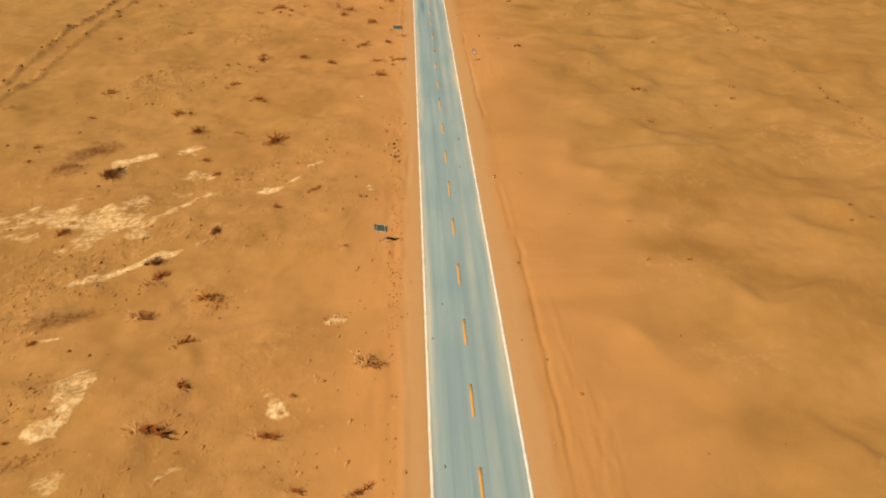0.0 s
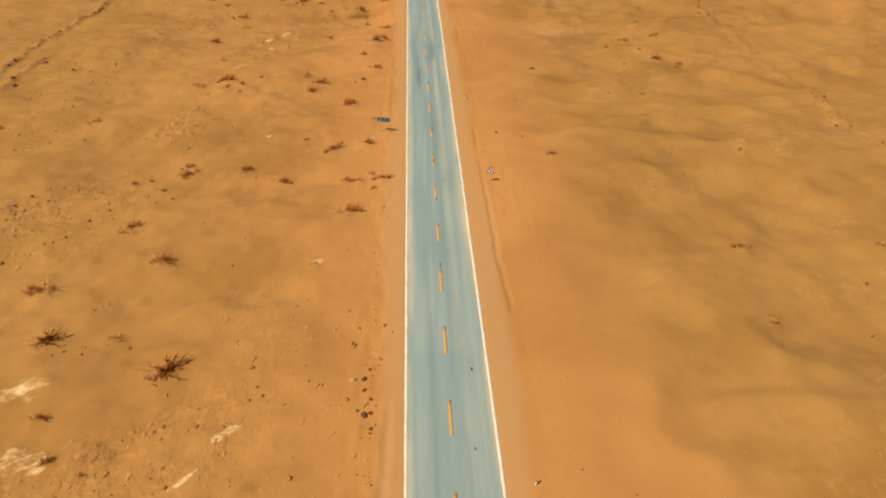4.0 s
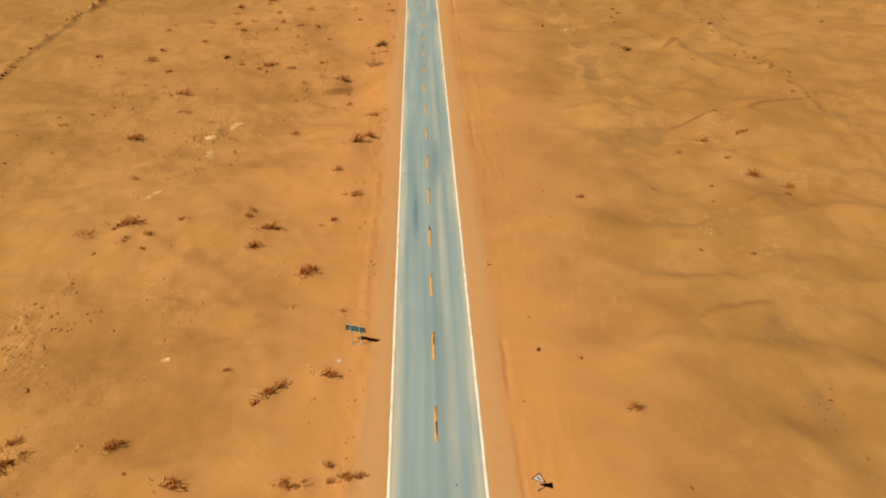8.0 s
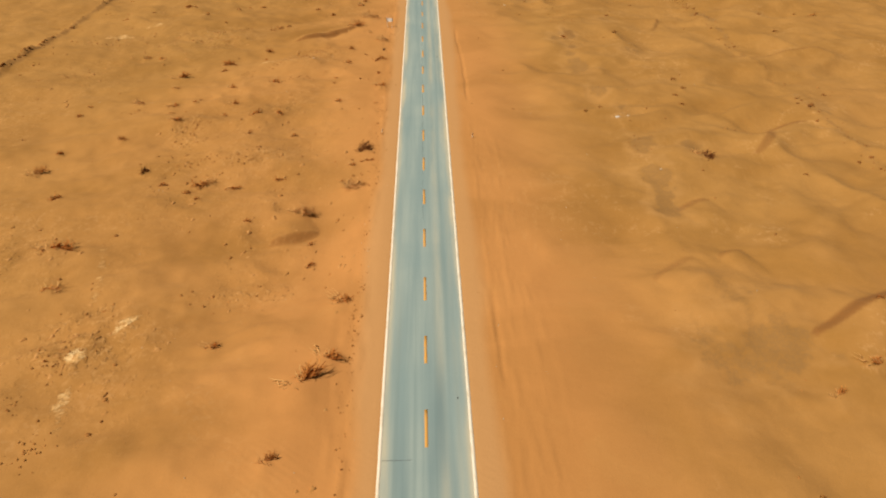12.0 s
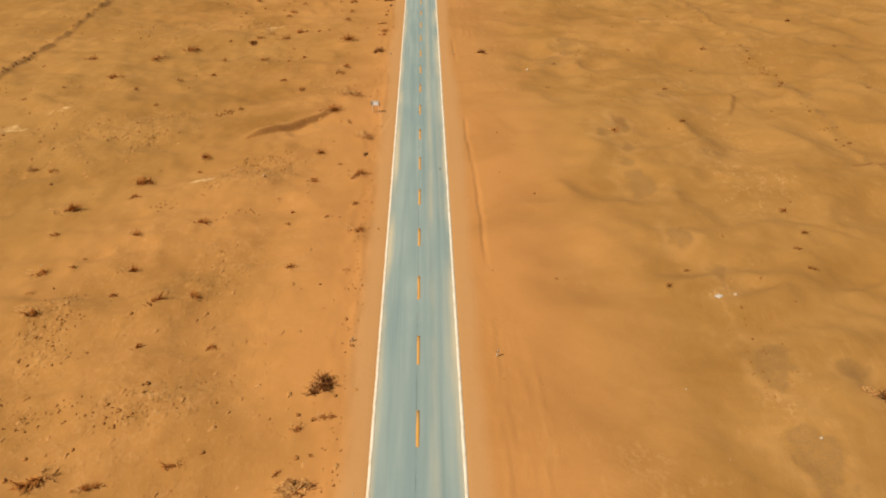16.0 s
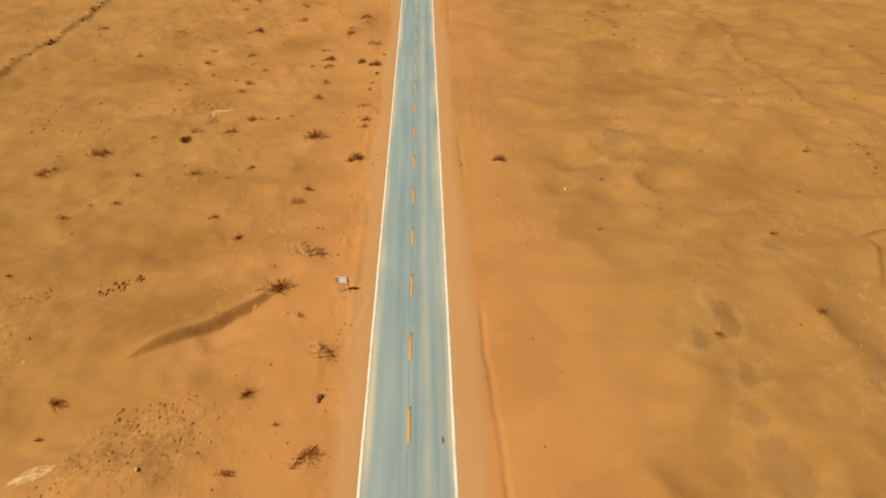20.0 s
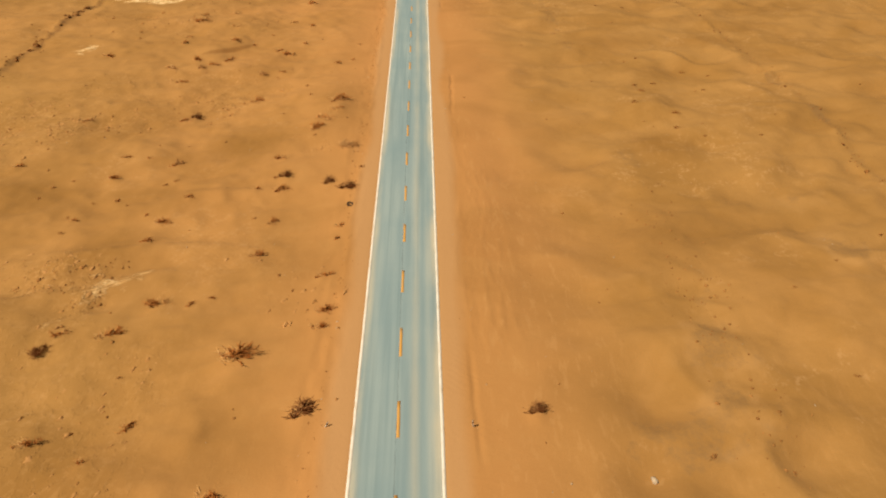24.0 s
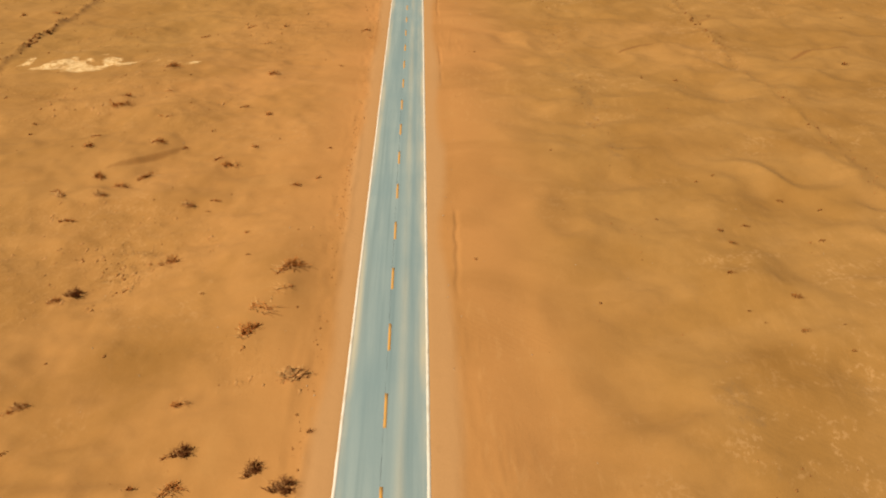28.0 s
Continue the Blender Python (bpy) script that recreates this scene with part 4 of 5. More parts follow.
plant(((-59.6, 265.5, 1.3), (-33.9, 265.1, 2.0), (-8.6, 264.5, 1.3), (-44.7, 265.6, 3.0), (-15.1, 264.9, 1.5), (47.2, 268.2, 1.2), (-41.0, 266.0, 1.3), (76.7, 270.3, 1.1), (49.7, 271.7, 1.4), (-7.8, 272.6, 2.6), (-46.5, 273.5, 2.2), (-36.1, 272.7, 2.2), (50.0, 278.1, 1.5), (-28.7, 275.3, 2.3), (105.1, 278.0, 1.4), (-12.1, 275.8, 0.9), (-16.9, 277.8, 1.1), (-47.4, 279.4, 3.7), (-39.7, 282.8, 1.7), (-39.7, 287.1, 3.3), (-15.6, 286.3, 1.8), (-8.5, 287.6, 2.7), (-33.4, 291.0, 1.2), (-54.7, 291.2, 1.9), (-58.2, 291.8, 1.5), (-12.0, 291.5, 0.8), (-33.1, 294.9, 2.1), (-15.3, 294.9, 1.9), (-8.8, 300.2, 2.6), (32.1, 302.0, 1.8)))
plant(((44.6, 305.1, 1.6), (-12.0, 306.0, 1.2), (83.7, 307.8, 1.6), (-15.0, 310.3, 3.0), (-16.6, 310.0, 1.9), (63.5, 312.4, 0.7), (-46.8, 313.8, 1.2), (-12.2, 317.3, 4.2), (-71.9, 316.9, 1.1), (84.8, 319.5, 1.1), (98.1, 319.4, 2.2), (46.5, 321.1, 1.5), (-22.2, 321.6, 1.6), (95.9, 323.3, 1.1), (24.6, 323.2, 1.0), (-53.7, 322.4, 1.6), (-66.7, 322.4, 0.9), (-26.5, 326.8, 1.6), (-46.6, 327.0, 1.3), (-58.5, 328.3, 2.5), (-15.8, 330.0, 1.7), (-45.1, 331.5, 1.5), (-42.0, 331.8, 1.4), (55.6, 332.6, 1.0), (-15.3, 333.4, 2.1), (108.5, 333.4, 1.5), (27.9, 336.8, 1.0), (-77.5, 337.0, 1.2), (-27.1, 337.3, 1.4), (-41.2, 338.8, 1.8)))
plant(((-33.2, 339.8, 1.6), (-24.7, 341.6, 1.6), (-54.2, 340.6, 2.9), (-69.8, 340.6, 2.2), (-8.6, 342.2, 2.9), (13.2, 341.9, 2.5), (89.7, 342.2, 1.1), (-93.1, 344.8, 1.3), (61.7, 343.6, 1.6), (46.1, 346.2, 0.8), (-50.8, 346.5, 2.2), (-49.5, 347.8, 2.0), (-28.0, 348.0, 0.9), (-16.2, 349.4, 3.7), (-37.5, 352.0, 2.3), (-42.7, 351.9, 1.2), (-31.4, 353.7, 2.3), (-35.9, 354.3, 1.5), (-8.6, 353.4, 1.7), (-8.3, 356.3, 2.4), (-27.1, 359.1, 2.2), (-23.6, 358.4, 1.2), (-98.5, 357.4, 2.8), (-21.8, 359.2, 1.0), (45.3, 359.0, 0.7), (89.2, 362.7, 1.6), (-9.3, 362.8, 1.5), (52.8, 364.0, 0.6), (-58.0, 368.3, 0.9), (-18.2, 367.4, 1.8)))
plant(((62.0, 370.1, 0.8), (-32.7, 371.5, 2.4), (-45.5, 374.6, 0.9), (-8.3, 373.3, 1.6), (-17.7, 375.1, 1.5), (-32.6, 376.3, 2.3), (-20.2, 376.2, 0.7), (94.0, 378.0, 1.1), (-45.7, 378.0, 1.1), (-30.4, 381.8, 1.3), (-41.4, 383.3, 1.0), (-52.8, 383.8, 1.0), (-17.5, 383.3, 2.4), (-21.3, 383.4, 1.2), (-8.0, 383.1, 3.1), (-10.9, 384.9, 2.2), (-19.2, 386.4, 1.0), (-17.6, 386.9, 2.2), (-49.5, 388.6, 1.1), (-44.2, 389.5, 1.6), (-6.7, 388.8, 0.9), (-19.1, 392.6, 1.5), (-36.5, 393.0, 1.3), (-59.6, 392.1, 1.6), (-35.3, 393.5, 1.7), (95.5, 393.1, 1.4), (-8.9, 395.6, 3.1), (48.7, 398.1, 0.7), (45.1, 401.1, 1.2), (-14.3, 401.7, 3.4)))
plant(((41.9, 403.4, 0.5), (49.4, 401.6, 0.5), (40.7, 405.2, 0.6), (-14.0, 405.6, 3.8), (46.7, 406.7, 1.4), (-54.8, 408.2, 2.2), (-11.6, 408.5, 2.5), (-21.7, 408.9, 0.9), (-39.0, 409.3, 1.6), (-74.1, 411.0, 1.5), (-31.2, 411.0, 1.4), (-37.2, 410.4, 2.2), (40.5, 411.0, 1.2), (-11.7, 412.1, 3.4), (-17.7, 415.2, 0.7), (-27.7, 415.2, 2.1), (43.9, 418.2, 1.3), (55.8, 418.7, 0.9), (43.3, 421.3, 1.0), (-19.2, 421.0, 1.0), (47.4, 422.6, 1.2), (59.7, 426.6, 0.8), (-43.9, 424.7, 1.6), (-26.0, 427.5, 0.7), (55.6, 429.9, 1.1), (-28.8, 428.4, 1.7), (-25.4, 429.5, 1.3), (-46.8, 430.0, 1.6), (-41.1, 429.9, 1.7), (-48.8, 432.0, 1.3)))
plant(((-15.0, 432.7, 1.3), (-39.5, 433.5, 2.4), (44.8, 434.7, 0.8), (-11.8, 434.8, 1.0), (-43.7, 435.5, 2.1), (47.4, 435.6, 0.8), (-37.4, 436.1, 1.8), (-25.0, 439.8, 2.2), (-63.2, 438.3, 2.0), (-27.4, 441.5, 2.1), (-10.9, 444.2, 0.9), (-34.0, 445.0, 1.1), (-22.8, 444.6, 1.3), (-48.4, 444.2, 1.8), (-37.8, 445.3, 2.4), (-48.0, 447.1, 2.0), (-30.7, 450.2, 1.1), (-60.6, 450.3, 0.9), (-61.0, 453.2, 1.1), (-38.6, 453.9, 1.4), (-40.5, 454.2, 1.0), (-22.5, 455.9, 1.8), (-27.7, 459.9, 1.2), (-48.1, 460.2, 3.0), (-49.3, 462.7, 1.4), (-71.3, 464.5, 1.3), (-42.8, 467.2, 1.9), (54.6, 475.1, 1.1), (47.4, 474.9, 0.9), (-25.0, 475.1, 2.0)))
plant(((-45.2, 477.4, 2.5), (-12.7, 480.6, 0.9), (93.2, 483.4, 1.4), (-30.0, 495.8, 2.0), (-7.3, 497.7, 1.5), (-45.1, 499.5, 1.5), (-8.7, 502.7, 1.6), (-35.9, 506.0, 1.6), (-27.7, 506.2, 1.9), (108.1, 513.5, 1.1), (76.0, 516.8, 1.1), (-94.6, 518.0, 1.9), (-86.8, 519.2, 1.7)))
plant(((-44.0, 394.7, 1.1), (-40.0, 394.6, 1.0), (-52.2, 387.1, 1.2), (-44.8, 383.0, 0.7), (-39.6, 381.9, 0.7), (-35.8, 387.4, 0.9), (-34.4, 388.3, 0.9), (-35.3, 378.1, 1.0), (-8.4, 370.4, 1.3), (-19.3, 281.5, 1.1),
       (-8.5, 279.3, 1.4), (-17.0, 274.9, 0.9), (-51.3, 266.7, 2.0), (-40.8, 268.5, 0.8), (-33.5, 234.6, 1.5), (-14.6, 114.4, 1.5), (-42.9, 135.7, 1.3)))

# ---- stones and clods ----
def ground_many(x, y):
    i, j = np.searchsorted(xs, x) - 1, np.searchsorted(ys, y) - 1
    u, w = (x - xs[i]) / (xs[i + 1] - xs[i]), (y - ys[j]) / (ys[j + 1] - ys[j])
    return (GZ[j, i] * (1 - u) + GZ[j, i + 1] * u) * (1 - w) + (GZ[j + 1, i] * (1 - u) + GZ[j + 1, i + 1] * u) * w


def scatter(name, label, count, seed, span, where, size, material, squash=0.6):
    rng = np.random.RandomState(seed)
    x, y = rng.uniform(*span, 90000), rng.uniform(28, 560, 90000)
    keep = (rng.rand(90000) < where(x, y)) & (np.abs(x) > 5.2)
    x, y = x[keep][:count], y[keep][:count]
    r = size[0] + (size[1] - size[0]) * rng.rand(len(x)) ** 3
    v, f = lumps(np.stack((x, y, ground_many(x, y) + 0.15 * r, r), -1), rng, squash)
    return tagged(new(name, raw_mesh(name, v, f, material)), label, "stones", kind="stuff")


def clod_field(x, y):
    left = 0.02 + 0.04 * step(0.0, 0.25, fbm(x * 0.06 + 3, y * 0.05, 3)) + 0.45 * rough_at(x, y) + 0.08 * (np.abs(x + 83.5) < 5)
    return np.where(x > 0, 0.012, left)


def verge_field(x, y):
    return np.exp(-((x + 7.4) / 0.6) ** 2) * (0.15 + 1.6 * np.maximum(0, fbm(x * 0.02 + 9, y * 0.05 + 9, 3)))


def grit_field(x, y):
    s = np.exp(-((x - 34.2) / 2.4) ** 2) * (y > 195) * np.maximum(0, fbm(x * 0.08, y * 0.06 + 8, 3) + 0.12) * 3
    o = np.exp(-((x - 70.8) / 1.6) ** 2) * 0.9
    return s + o + 0.25 * (np.hypot(x - 36.3, (y - 146) / 2) < 4)


def track_field(x, y):
    w = np.where(y < 200, np.minimum(np.abs(x - old_track(y)), np.abs(x + 80.8)), np.abs(x - old_track(y)))
    return np.exp(-(w / 0.7) ** 2) * (0.08 + 1.2 * np.maximum(0, fbm(x * 0.1, y * 0.09 + 4, 3)))


def strip_field(x, y):
    wob = 2.0 * fbm(x * 0, y * 0.02 + 70.6, 2)
    return np.exp(-((x - 70.8 - wob) / 1.2) ** 2) * np.maximum(0, fbm(x * 0.08, y * 0.07 + 14, 3) + 0.08) * 3


scatter("track_clods", "dark clods and dead brush along an old track", 700, 34, (-90, -77), track_field, (0.12, 0.50), M_STONE, 0.7)
scatter("strip_clods", "dark clods along an old graded strip", 240, 35, (65, 77), strip_field, (0.10, 0.45), M_STONE, 0.7)
scatter("sand_clods", "scattered brown clods of crusted sand", 8000, 31, (-105, 100), clod_field, (0.05, 0.26), M_CLOD)
scatter("verge_stones", "dark stones strewn along the road verge", 1700, 32, (-10, -5), verge_field, (0.03, 0.13), M_CLOD)
scatter("pale_pebbles", "small pale pebbles strewn over the sand", 850, 36, (-60, 60), lambda x, y: 0.02 + 0.10 * rough_at(x, y) + 0.2 * np.exp(-((np.abs(x) - 7.4) / 0.9) ** 2), (0.03, 0.11), M_PALE_ROCK)
scatter("gravel_strip", "dark gravel along an old graded strip", 2600, 33, (28, 75), grit_field, (0.04, 0.17), M_CLOD)


def drift_field(x, y):
    near = 0.04 * np.exp(-((x + 9) / 3.0) ** 2) + 0.20 * (x < -6) * step(0.02, 0.3, fbm(x * 0.06 + 3, y * 0.05, 3))
    return np.clip(0.60 * rough_at(x, y) + near, 0, 1)


def wind_knobs(count, seed):
    """Small knobs of sand with tails that trail down the wind."""
    rng = np.random.RandomState(seed)
    x, y = rng.uniform(-75, 0, 60000), rng.uniform(28, 540, 60000)
    keep = (rng.rand(60000) < drift_field(x, y)) & (np.abs(x) > 6.0)
    x, y = x[keep][:count], y[keep][:count]
    n = len(x)
    body = np.array([(-1.0, 0.0, 0.02), (-0.55, 0.45, 0.55), (0.0, 0.80, 0.75), (0.5, 1.0, 1.0), (0.85, 0.75, 0.75), (1.0, 0.0, 0.05)])   # along, half width, height
    across = np.array([-1.0, -0.5, 0.0, 0.5, 1.0])
    rise = np.array([0.0, 0.8, 1.0, 0.75, 0.0])
    size = 0.12 + 0.40 * rng.rand(n) ** 2.2
    wide, tall = size * rng.uniform(0.36, 0.65, n), size * rng.uniform(0.24, 0.55, n)
    a = np.radians(rng.normal(62, 13, n))
    u = body[:, 0][None, :, None] * size[:, None, None] * np.ones((1, 1, 5))
    w = body[:, 1][None, :, None] * across[None, None] * wide[:, None, None] * (1 + 0.45 * rng.normal(0, 1, (n, 6, 5)))
    h = (body[:, 2][None, :, None] * rise[None, None] * tall[:, None, None]) * (1 + 0.38 * rng.normal(0, 1, (n, 6, 5))) - 0.05
    px = x[:, None, None] + u * np.cos(a)[:, None, None] - w * np.sin(a)[:, None, None]
    py = y[:, None, None] + u * np.sin(a)[:, None, None] + w * np.cos(a)[:, None, None]
    pz = ground_many(px.ravel(), py.ravel()).reshape(px.shape) + h
    v = np.stack((px, py, pz), -1).reshape(-1, 3)
    i = (np.arange(5)[:, None] * 5 + np.arange(4)[None]).ravel()
    f = np.stack((i, i + 1, i + 6, i + 5), -1)[None] + (np.arange(n) * 30)[:, None, None]
    me = raw_mesh("wind_knobs", v, f.reshape(-1, 4), M_CRUST, True)
    return tagged(new("wind_knobs", me), "small sand knobs with tails drifted by the wind", "sand", kind="stuff")


wind_knobs(9000, 41)


def clod_cluster(x, y, rx_, ry_, turn, count, big, seed):
    rng = np.random.RandomState(seed)
    c, s = math.cos(radians(turn)), math.sin(radians(turn))
    a, b = rng.normal(0, 0.5, count) * rx_, rng.normal(0, 0.5, count) * ry_
    px, py = x + a * c - b * s, y + a * s + b * c
    r = big * (0.05 + 0.12 * rng.rand(count) ** 2)
    v, f = lumps(np.stack((px, py, ground_many(px, py) + 0.25 * r, r), -1), rng, 0.8)
    tagged(new("clod_cluster", raw_mesh("clod_cluster", v, f, M_CLOD)), "cluster of dark crusted earth clods on the sand", "stones", "clod clusters", "stuff")


MORE_CLODS = ((-47.3, 307.6, 2.6, 1.5, 25, 22), (-43.2, 303.0, 2.6, 1.5, 25, 22), (-42.6, 311.0, 2.6, 1.5, 25, 22), (-24.6, 293.0, 2.6, 1.5, 25, 22), (-22.4, 294.0, 2.6, 1.5, 25, 22), (-29.8, 283.4, 2.6, 1.5, 25, 22),
              (-24.2, 278.2, 2.6, 1.5, 25, 22), (-34.5, 280.5, 2.6, 1.5, 25, 22), (-51.4, 133.4, 2.6, 1.5, 25, 22), (-54.4, 129.9, 2.6, 1.5, 25, 22), (-37.9, 109.6, 2.6, 1.5, 25, 22), (-38.3, 101.4, 2.6, 1.5, 25, 22),
              (-37.2, 257.2, 2.6, 1.5, 25, 22), (-36.2, 250.9, 2.6, 1.5, 25, 22), (-34.6, 243.6, 2.6, 1.5, 25, 22), (-27.8, 242.5, 2.6, 1.5, 25, 22), (-19.3, 247.3, 2.6, 1.5, 25, 22), (-51.2, 264.1, 2.6, 1.5, 25, 22),
              (-35.9, 359.8, 2.6, 1.5, 25, 22), (-39.2, 362.4, 2.6, 1.5, 25, 22), (-35.6, 366.2, 2.6, 1.5, 25, 22), (-33.9, 188.1, 2.6, 1.5, 25, 22), (-37.0, 186.5, 2.6, 1.5, 25, 22), (-37.1, 200.2, 2.6, 1.5, 25, 22),
              (-38.3, 194.3, 2.6, 1.5, 25, 22))
for k, (x, y, a, b, turn, count) in enumerate(((-34.4, 312.5, 2.6, 0.8, 35, 40), (-13.9, 54.5, 2.0, 1.2, 40, 34), (-41, 153.6, 6, 4, 30, 40), (-37, 155.5, 3, 3, 0, 26), (-36.3, 199.6, 1.5, 4, 0, 36), (-34, 190, 3, 2.5, 0, 22),
                                               (-37.5, 256, 2.5, 2.5, 0, 34), (-28, 243, 6, 1.6, 15, 36), (-33.5, 244, 4, 1, 10, 26), (-24.5, 291.5, 4, 2, 20, 30), (-42, 364.5, 3, 3, 0, 26),
                                               (-34.7, 415, 2, 4, 0, 22), (-36.8, 60, 4, 2, 10, 24), (-49, 60, 5, 2.5, 0, 40)) + MORE_CLODS):
    clod_cluster(x, y, a, b, turn, count, 0.85 if k else 1.6, 200 + k)


def brush_mat(x, y, la, lb, turn, count, seed):
    """Low dead brush matted over the sand."""
    rng = random.Random(seed)
    bm = bmesh.new()
    c, s = math.cos(radians(turn)), math.sin(radians(turn))
    for k in range(count):
        a, b = rng.gauss(0, 0.45) * la, rng.gauss(0, 0.45) * lb
        px, py = a * c - b * s, a * s + b * c
        g = rng.uniform(0, 2 * math.pi)
        branch(bm, rng, (px, py, ground_at(x + px, y + py) - 0.04), (math.cos(g), math.sin(g), rng.uniform(0.2, 0.9)), rng.uniform(0.25, 0.7), rng.uniform(0.016, 0.03), 0.1, 2)
    ob = new("dead_brush", finish(bm, "dead_brush", M_STEM))
    ob.matrix_basis = pose(x, y, 0)
    return tagged(ob, "low brown dead brush matted over the sand", "dead brush", "dead brush mats", "stuff")


for k, row in enumerate(((-55.0, 96.0, 4.2, 2.2, 40, 420), (-57.2, 90.5, 3.6, 2.4, 40, 420), (-43.2, 56.3, 5.0, 1.0, 12, 260), (-27.5, 58.0, 1.8, 1.2, 30, 120), (-38.5, 36.5, 3.0, 1.2, 20, 160))):
    brush_mat(*row, 300 + k)


def rock(x, y, r, material, label, seed, name="rock", group=""):
    rng = np.random.RandomState(seed)
    v, f = lumps(np.array([(0, 0, 0.25 * r, r)]), rng, 0.7, 0.22)
    ob = new(name, raw_mesh(name, v, f, material))
    ob.matrix_basis = pose(x, y, ground_at(x, y))
    return tagged(ob, label, "rock", group)


for k, (x, y, r) in enumerate(((22.1, 334.9, 0.34), (35.7, 239.4, 0.22), (36.1, 259.9, 0.22), (-22.4, 286.3, 0.25))):
    rock(x, y, r, M_PALE_ROCK, "pale rounded rock lying on the sand", 50 + k, group="pale rocks")
for k, (x, y, r) in enumerate(((-8.0, 96.0, 0.30), (-7.9, 94.6, 0.24), (-7.5, 97.2, 0.2), (-7.3, 93.4, 0.2), (-8.45, 92.1, 0.22), (-7.75, 91.6, 0.28),
                               (-7.25, 91.8, 0.2), (-7.1, 89.9, 0.2), (10.6, 150.2, 0.25), (-8.4, 294.5, 0.33), (-8.5, 294.0, 0.22))):
    rock(x, y, r, M_DARK_STONE, "dark brown stone at the road verge", 70 + k, group="verge stones")


# ---- road furniture ----
def guide_sign(x, y, turn, width, top, low, gap, face, lean=0.0):
    """A rectangular board on two posts, seen from behind: board, folded rim, two brackets, posts with footings."""
    ob = new("road_sign")
    ob.matrix_basis = pose(x, y, ground_at(x, y), 0, lean, turn)
    part("board", box(bmesh.new(), (width, 0.03, top - low), (0, 0.07, (top + low) / 2), bevel=0.008), face, ob, "flat metal board")
    for z in (low + 0.02, top - 0.02):
        part("rim", box(bmesh.new(), (width + 0.02, 0.05, 0.03), (0, 0.045, z), bevel=0.006), M_POST, ob, "folded edge of the board")
    for s in (-1, 1):
        part("end_rim", box(bmesh.new(), (0.06, 0.05, top - low - 0.08), (s * (width / 2 - 0.03), 0.04, (top + low) / 2), bevel=0.006), M_RAIL, ob, "dark board edge")
        bm = bmesh.new()
        tube(bm, [(s * gap / 2, 0, -0.25), (s * gap / 2, 0, (top + low) / 2), (s * gap / 2, 0, top - 0.04)], [0.045, 0.045, 0.042], 10)
        post = part("post", bm, M_POST, ob, "white steel post")
        part("footing", box(bmesh.new(), (0.34, 0.34, 0.2), (s * gap / 2, 0, -0.04), bevel=0.03), M_CONCRETE, post, "concrete footing half in sand")
        for z in (low + 0.2, top - 0.2):
            part("bracket", box(bmesh.new(), (0.16, 0.09, 0.05), (s * gap / 2, 0.02, z), bevel=0.006), M_RAIL, post, "dark clamp")
    return ob


tagged(guide_sign(-9.10, 68.25, -17, 1.64, 2.6, 1.6, 1.06, M_BACK), "teal-grey back of a rectangular road sign on two posts", "road sign", "road signs")
tagged(guide_sign(-7.80, 151.6, -17, 2.1, 2.5, 1.65, 0.95, M_BACK), "wide teal-grey back of a road sign on two white posts", "road sign", "road signs")
tagged(guide_sign(-7.72, 309.95, -6, 1.45, 2.25, 1.4, 1.06, M_FACE), "white rectangular road sign board on two posts", "road sign", "road signs")


def warning_sign(x, y, turn):
    """A triangular plate with a red border on one post."""
    ob = new("warning_sign")
    ob.matrix_basis = pose(x, y, ground_at(x, y), 0, 0, turn)

    def plate(side, lowest, y0, y1):
        h = side * 0.866
        bm = bmesh.new()
        pts = []
        for cx, cz, a0 in ((-side / 2, lowest, 210), (side / 2, lowest, 330), (0, lowest + h, 90)):
            inx, inz = cx * 0.86, lowest + h / 3 + (cz - lowest - h / 3) * 0.86
            for k in range(-2, 3):
                a = radians(a0 + 30 * k)
                pts.append((inx + side * 0.07 * math.cos(a), inz + side * 0.07 * math.sin(a)))
        front = [bm.verts.new((px, y0, pz)) for px, pz in pts]
        back = [bm.verts.new((px, y1, pz)) for px, pz in pts]
        bm.faces.new(front)
        bm.faces.new(back[::-1])
        for k in range(len(pts)):
            bm.faces.new((front[k], back[k], back[k - 1], front[k - 1]))
        bmesh.ops.recalc_face_normals(bm, faces=bm.faces)
        return bm

    part("border", plate(1.15, 1.45, -0.06, -0.03), M_RED, ob, "red border of the plate")
    part("field", plate(0.80, 1.55, -0.07, -0.058), M_FACE, ob, "white field")
    bm = box(bmesh.new(), (0.42, 0.008, 0.13), (0.02, -0.076, 1.76), Matrix.Rotation(radians(25), 4, "Y"))
    box(bm, (0.14, 0.008, 0.26), (-0.05, -0.076, 1.86), Matrix.Rotation(radians(-20), 4, "Y"))
    part("symbol", bm, M_BLACK, ob, "black symbol")
    bm = bmesh.new()
    tube(bm, [(0, 0, -0.3), (0, 0, 1.2), (0, 0, 2.3)], [0.045, 0.045, 0.04], 10)
    post = part("post", bm, M_POST, ob, "white steel post")
    for z in (1.65, 2.05):
        part("bracket", box(bmesh.new(), (0.14, 0.07, 0.05), (0, -0.01, z), bevel=0.006), M_RAIL, post, "dark clamp")
    return tagged(ob, "red-bordered triangular warning sign on a white post", "road sign", "road signs")


warning_sign(7.97, 133.9, -22)


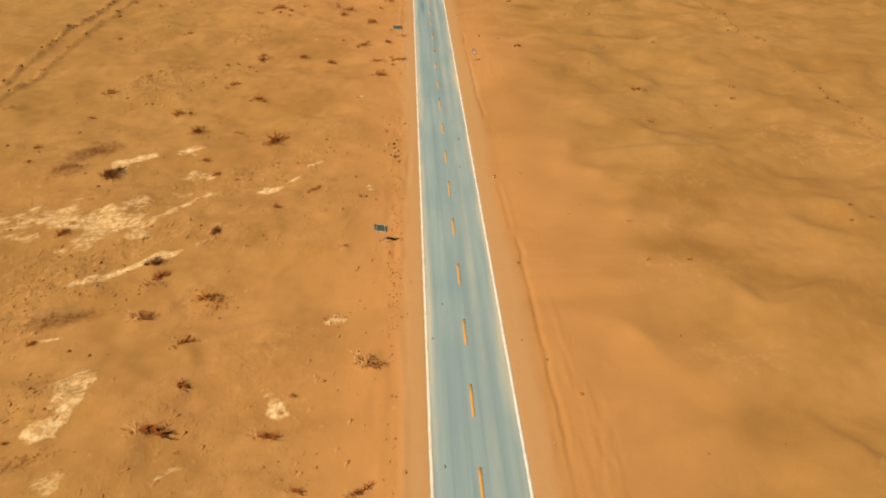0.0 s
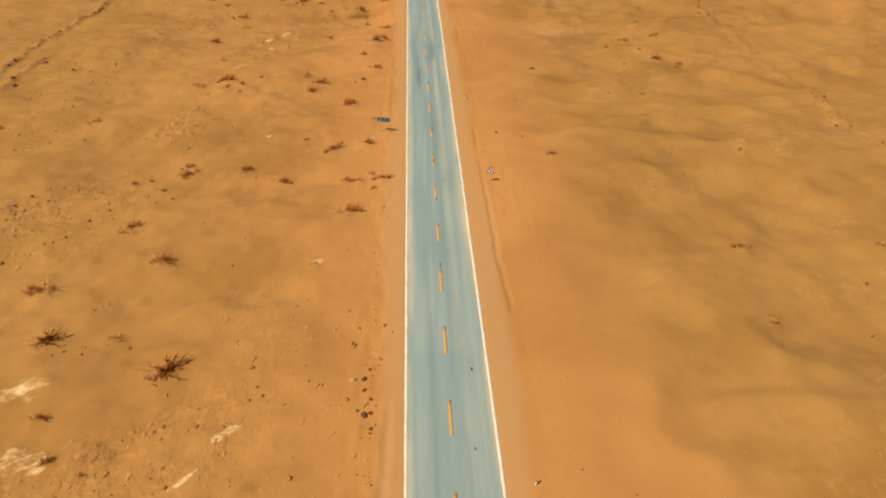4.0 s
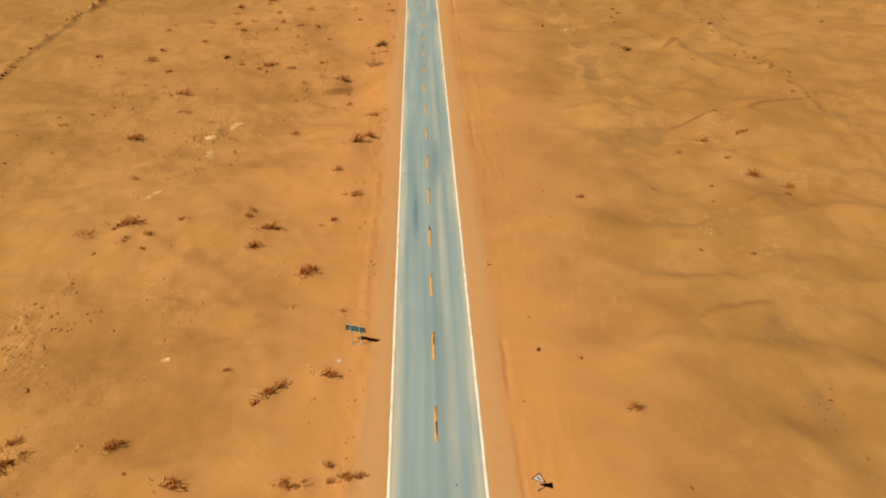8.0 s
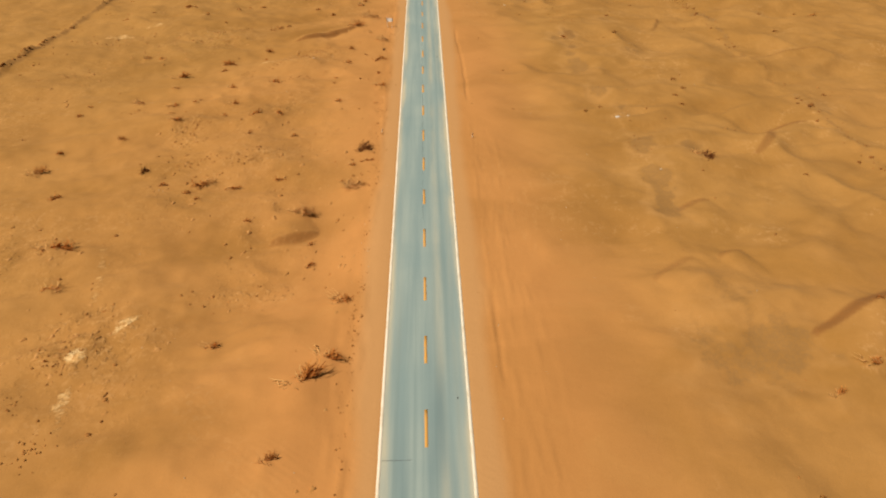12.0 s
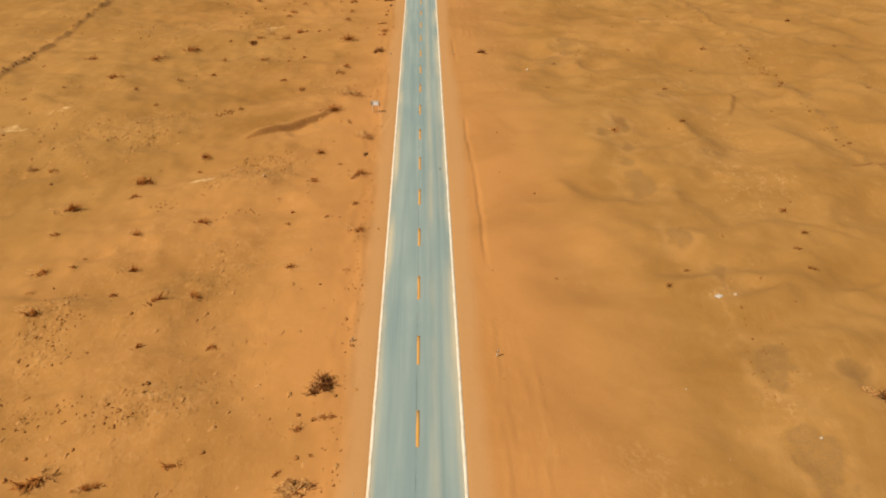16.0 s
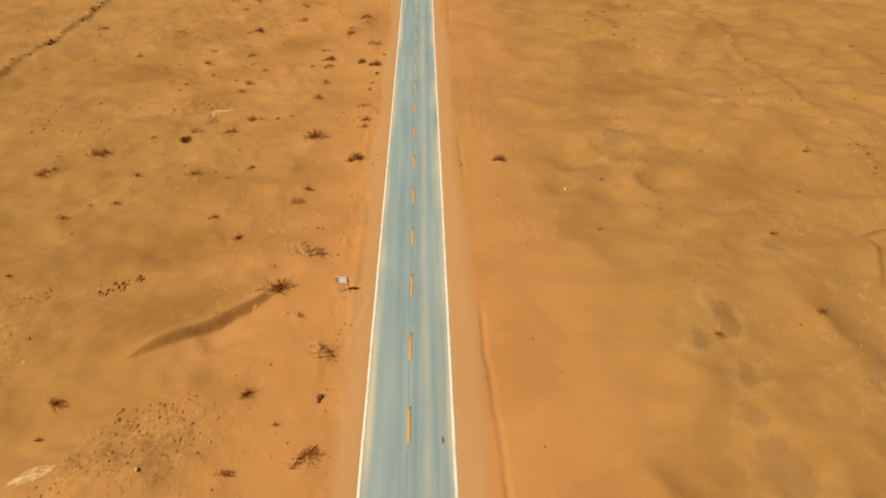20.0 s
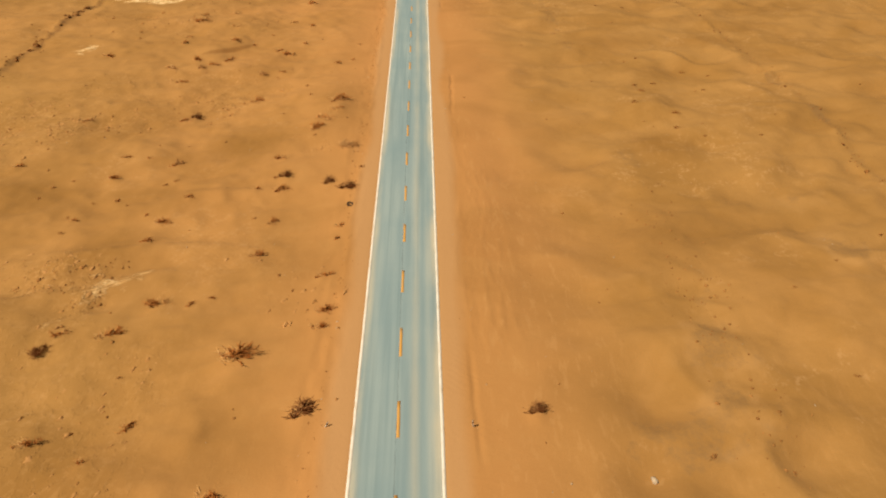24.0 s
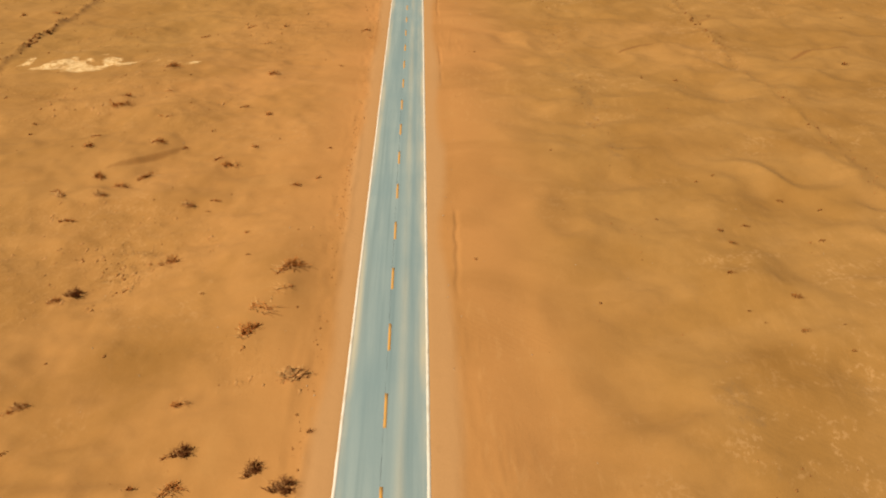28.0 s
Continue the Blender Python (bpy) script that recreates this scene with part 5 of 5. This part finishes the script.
def marker_post(x, y, tilt, turn, broken=False):
    """A slim roadside marker: shaft, dark band, reflector, chamfered head."""
    ob = new("marker_post")
    ob.matrix_basis = pose(x, y, ground_at(x, y), 0, tilt, turn)
    h = 0.55 if broken else 0.85
    part("shaft", box(bmesh.new(), (0.13, 0.10, h + 0.2), (0, 0, h / 2 - 0.1), bevel=0.02), M_POST, ob)
    part("band", box(bmesh.new(), (0.14, 0.11, 0.16), (0, 0, h - 0.18), bevel=0.012), M_BLACK, ob, "black band")
    part("head", box(bmesh.new(), (0.12, 0.09, 0.08), (0, 0, h + 0.03), bevel=0.03), M_CONCRETE, ob, "chipped head")
    part("reflector", box(bmesh.new(), (0.07, 0.01, 0.10), (0, -0.058, h - 0.18), bevel=0.003), M_RED, ob, "red reflector")
    return tagged(ob, "broken leaning roadside marker post" if broken else "slim white roadside marker post with a black band", "marker post", "roadside marker posts")


for x, y, tilt, turn, broken in ((6.56, 83.6, 28, 40, True), (6.62, 164.6, 4, 5, False), (-7.0, 165.1, -6, 0, False), (7.85, 249.8, 8, 10, False),
                                 (-6.88, 252.3, 25, 30, True), (6.77, 339.8, -5, 5, False), (-6.56, 340.2, 30, 20, True)):
    marker_post(x, y, tilt, turn, broken)


def old_tyre(x, y, turn):
    ob = new("discarded_tyre")
    ob.matrix_basis = pose(x, y, ground_at(x, y) + 0.05, 12, 8, turn)
    bm = bmesh.new()
    n, k = 28, 10
    rings = [[bm.verts.new(((0.34 + 0.09 * math.cos(b)) * math.cos(a), (0.34 + 0.09 * math.cos(b)) * math.sin(a), 0.05 + 0.10 * math.sin(b)))
              for b in (2 * math.pi * j / k for j in range(1, k))] for a in (2 * math.pi * i / n for i in range(n))]
    for i in range(n):
        for j in range(k - 2):
            bm.faces.new((rings[i][j], rings[(i + 1) % n][j], rings[(i + 1) % n][j + 1], rings[i][j + 1]))
    part("casing", bm, M_RUBBER, ob)
    bm = bmesh.new()
    for i in range(n):
        a = 2 * math.pi * i / n
        box(bm, (0.03, 0.05, 0.16), (0.43 * math.cos(a), 0.43 * math.sin(a), 0.05), Matrix.Rotation(a, 4, "Z"))
    part("tread", bm, M_RUBBER, ob)
    return tagged(ob, "worn black tyre lying half in the sand", "tyre")


old_tyre(-7.6, 378.3, 20)


def torn_sack(x, y, seed, size=1.0):
    """A crumpled white sack."""
    bm = bmesh.new()
    bmesh.ops.create_icosphere(bm, subdivisions=3, radius=0.4 * size)
    for v in bm.verts:
        k = 1 + 0.55 * noise.noise(v.co * 2.3 + Vector((seed, 0, 0))) + 0.25 * noise.noise(v.co * 6)
        v.co = Vector((v.co.x * 1.1 * k, v.co.y * 0.75 * k, max(-0.04, v.co.z * 0.5 * k)))
    ob = new("torn_sack", finish(bm, "torn_sack", M_SACK))
    ob.matrix_basis = pose(x, y, ground_at(x, y), 0, 0, 25)
    return tagged(ob, "crumpled white sack lying on the sand", "sack")


torn_sack(34.2, 259.8, 3.0)
torn_sack(-9.3, 149.3, 7.0, 0.6)

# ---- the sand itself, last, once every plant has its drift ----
ground = tagged(new("ground", grid_mesh("ground", xs, ys, GZ, M_SAND, red=np.clip(RED, 0, 1), grit=GRITTY, clay=CLAYEY, tone_shade=TONE_SHADE, lee_shade=LEE_SHADE, rough=ROUGH, verge=VERGE, scour=SCOUR, rim=RIM, wild=WILD, stain=STAIN, chalk=CHALK)),
                "rolling orange desert sand with pale clay patches", "sand", kind="structure")
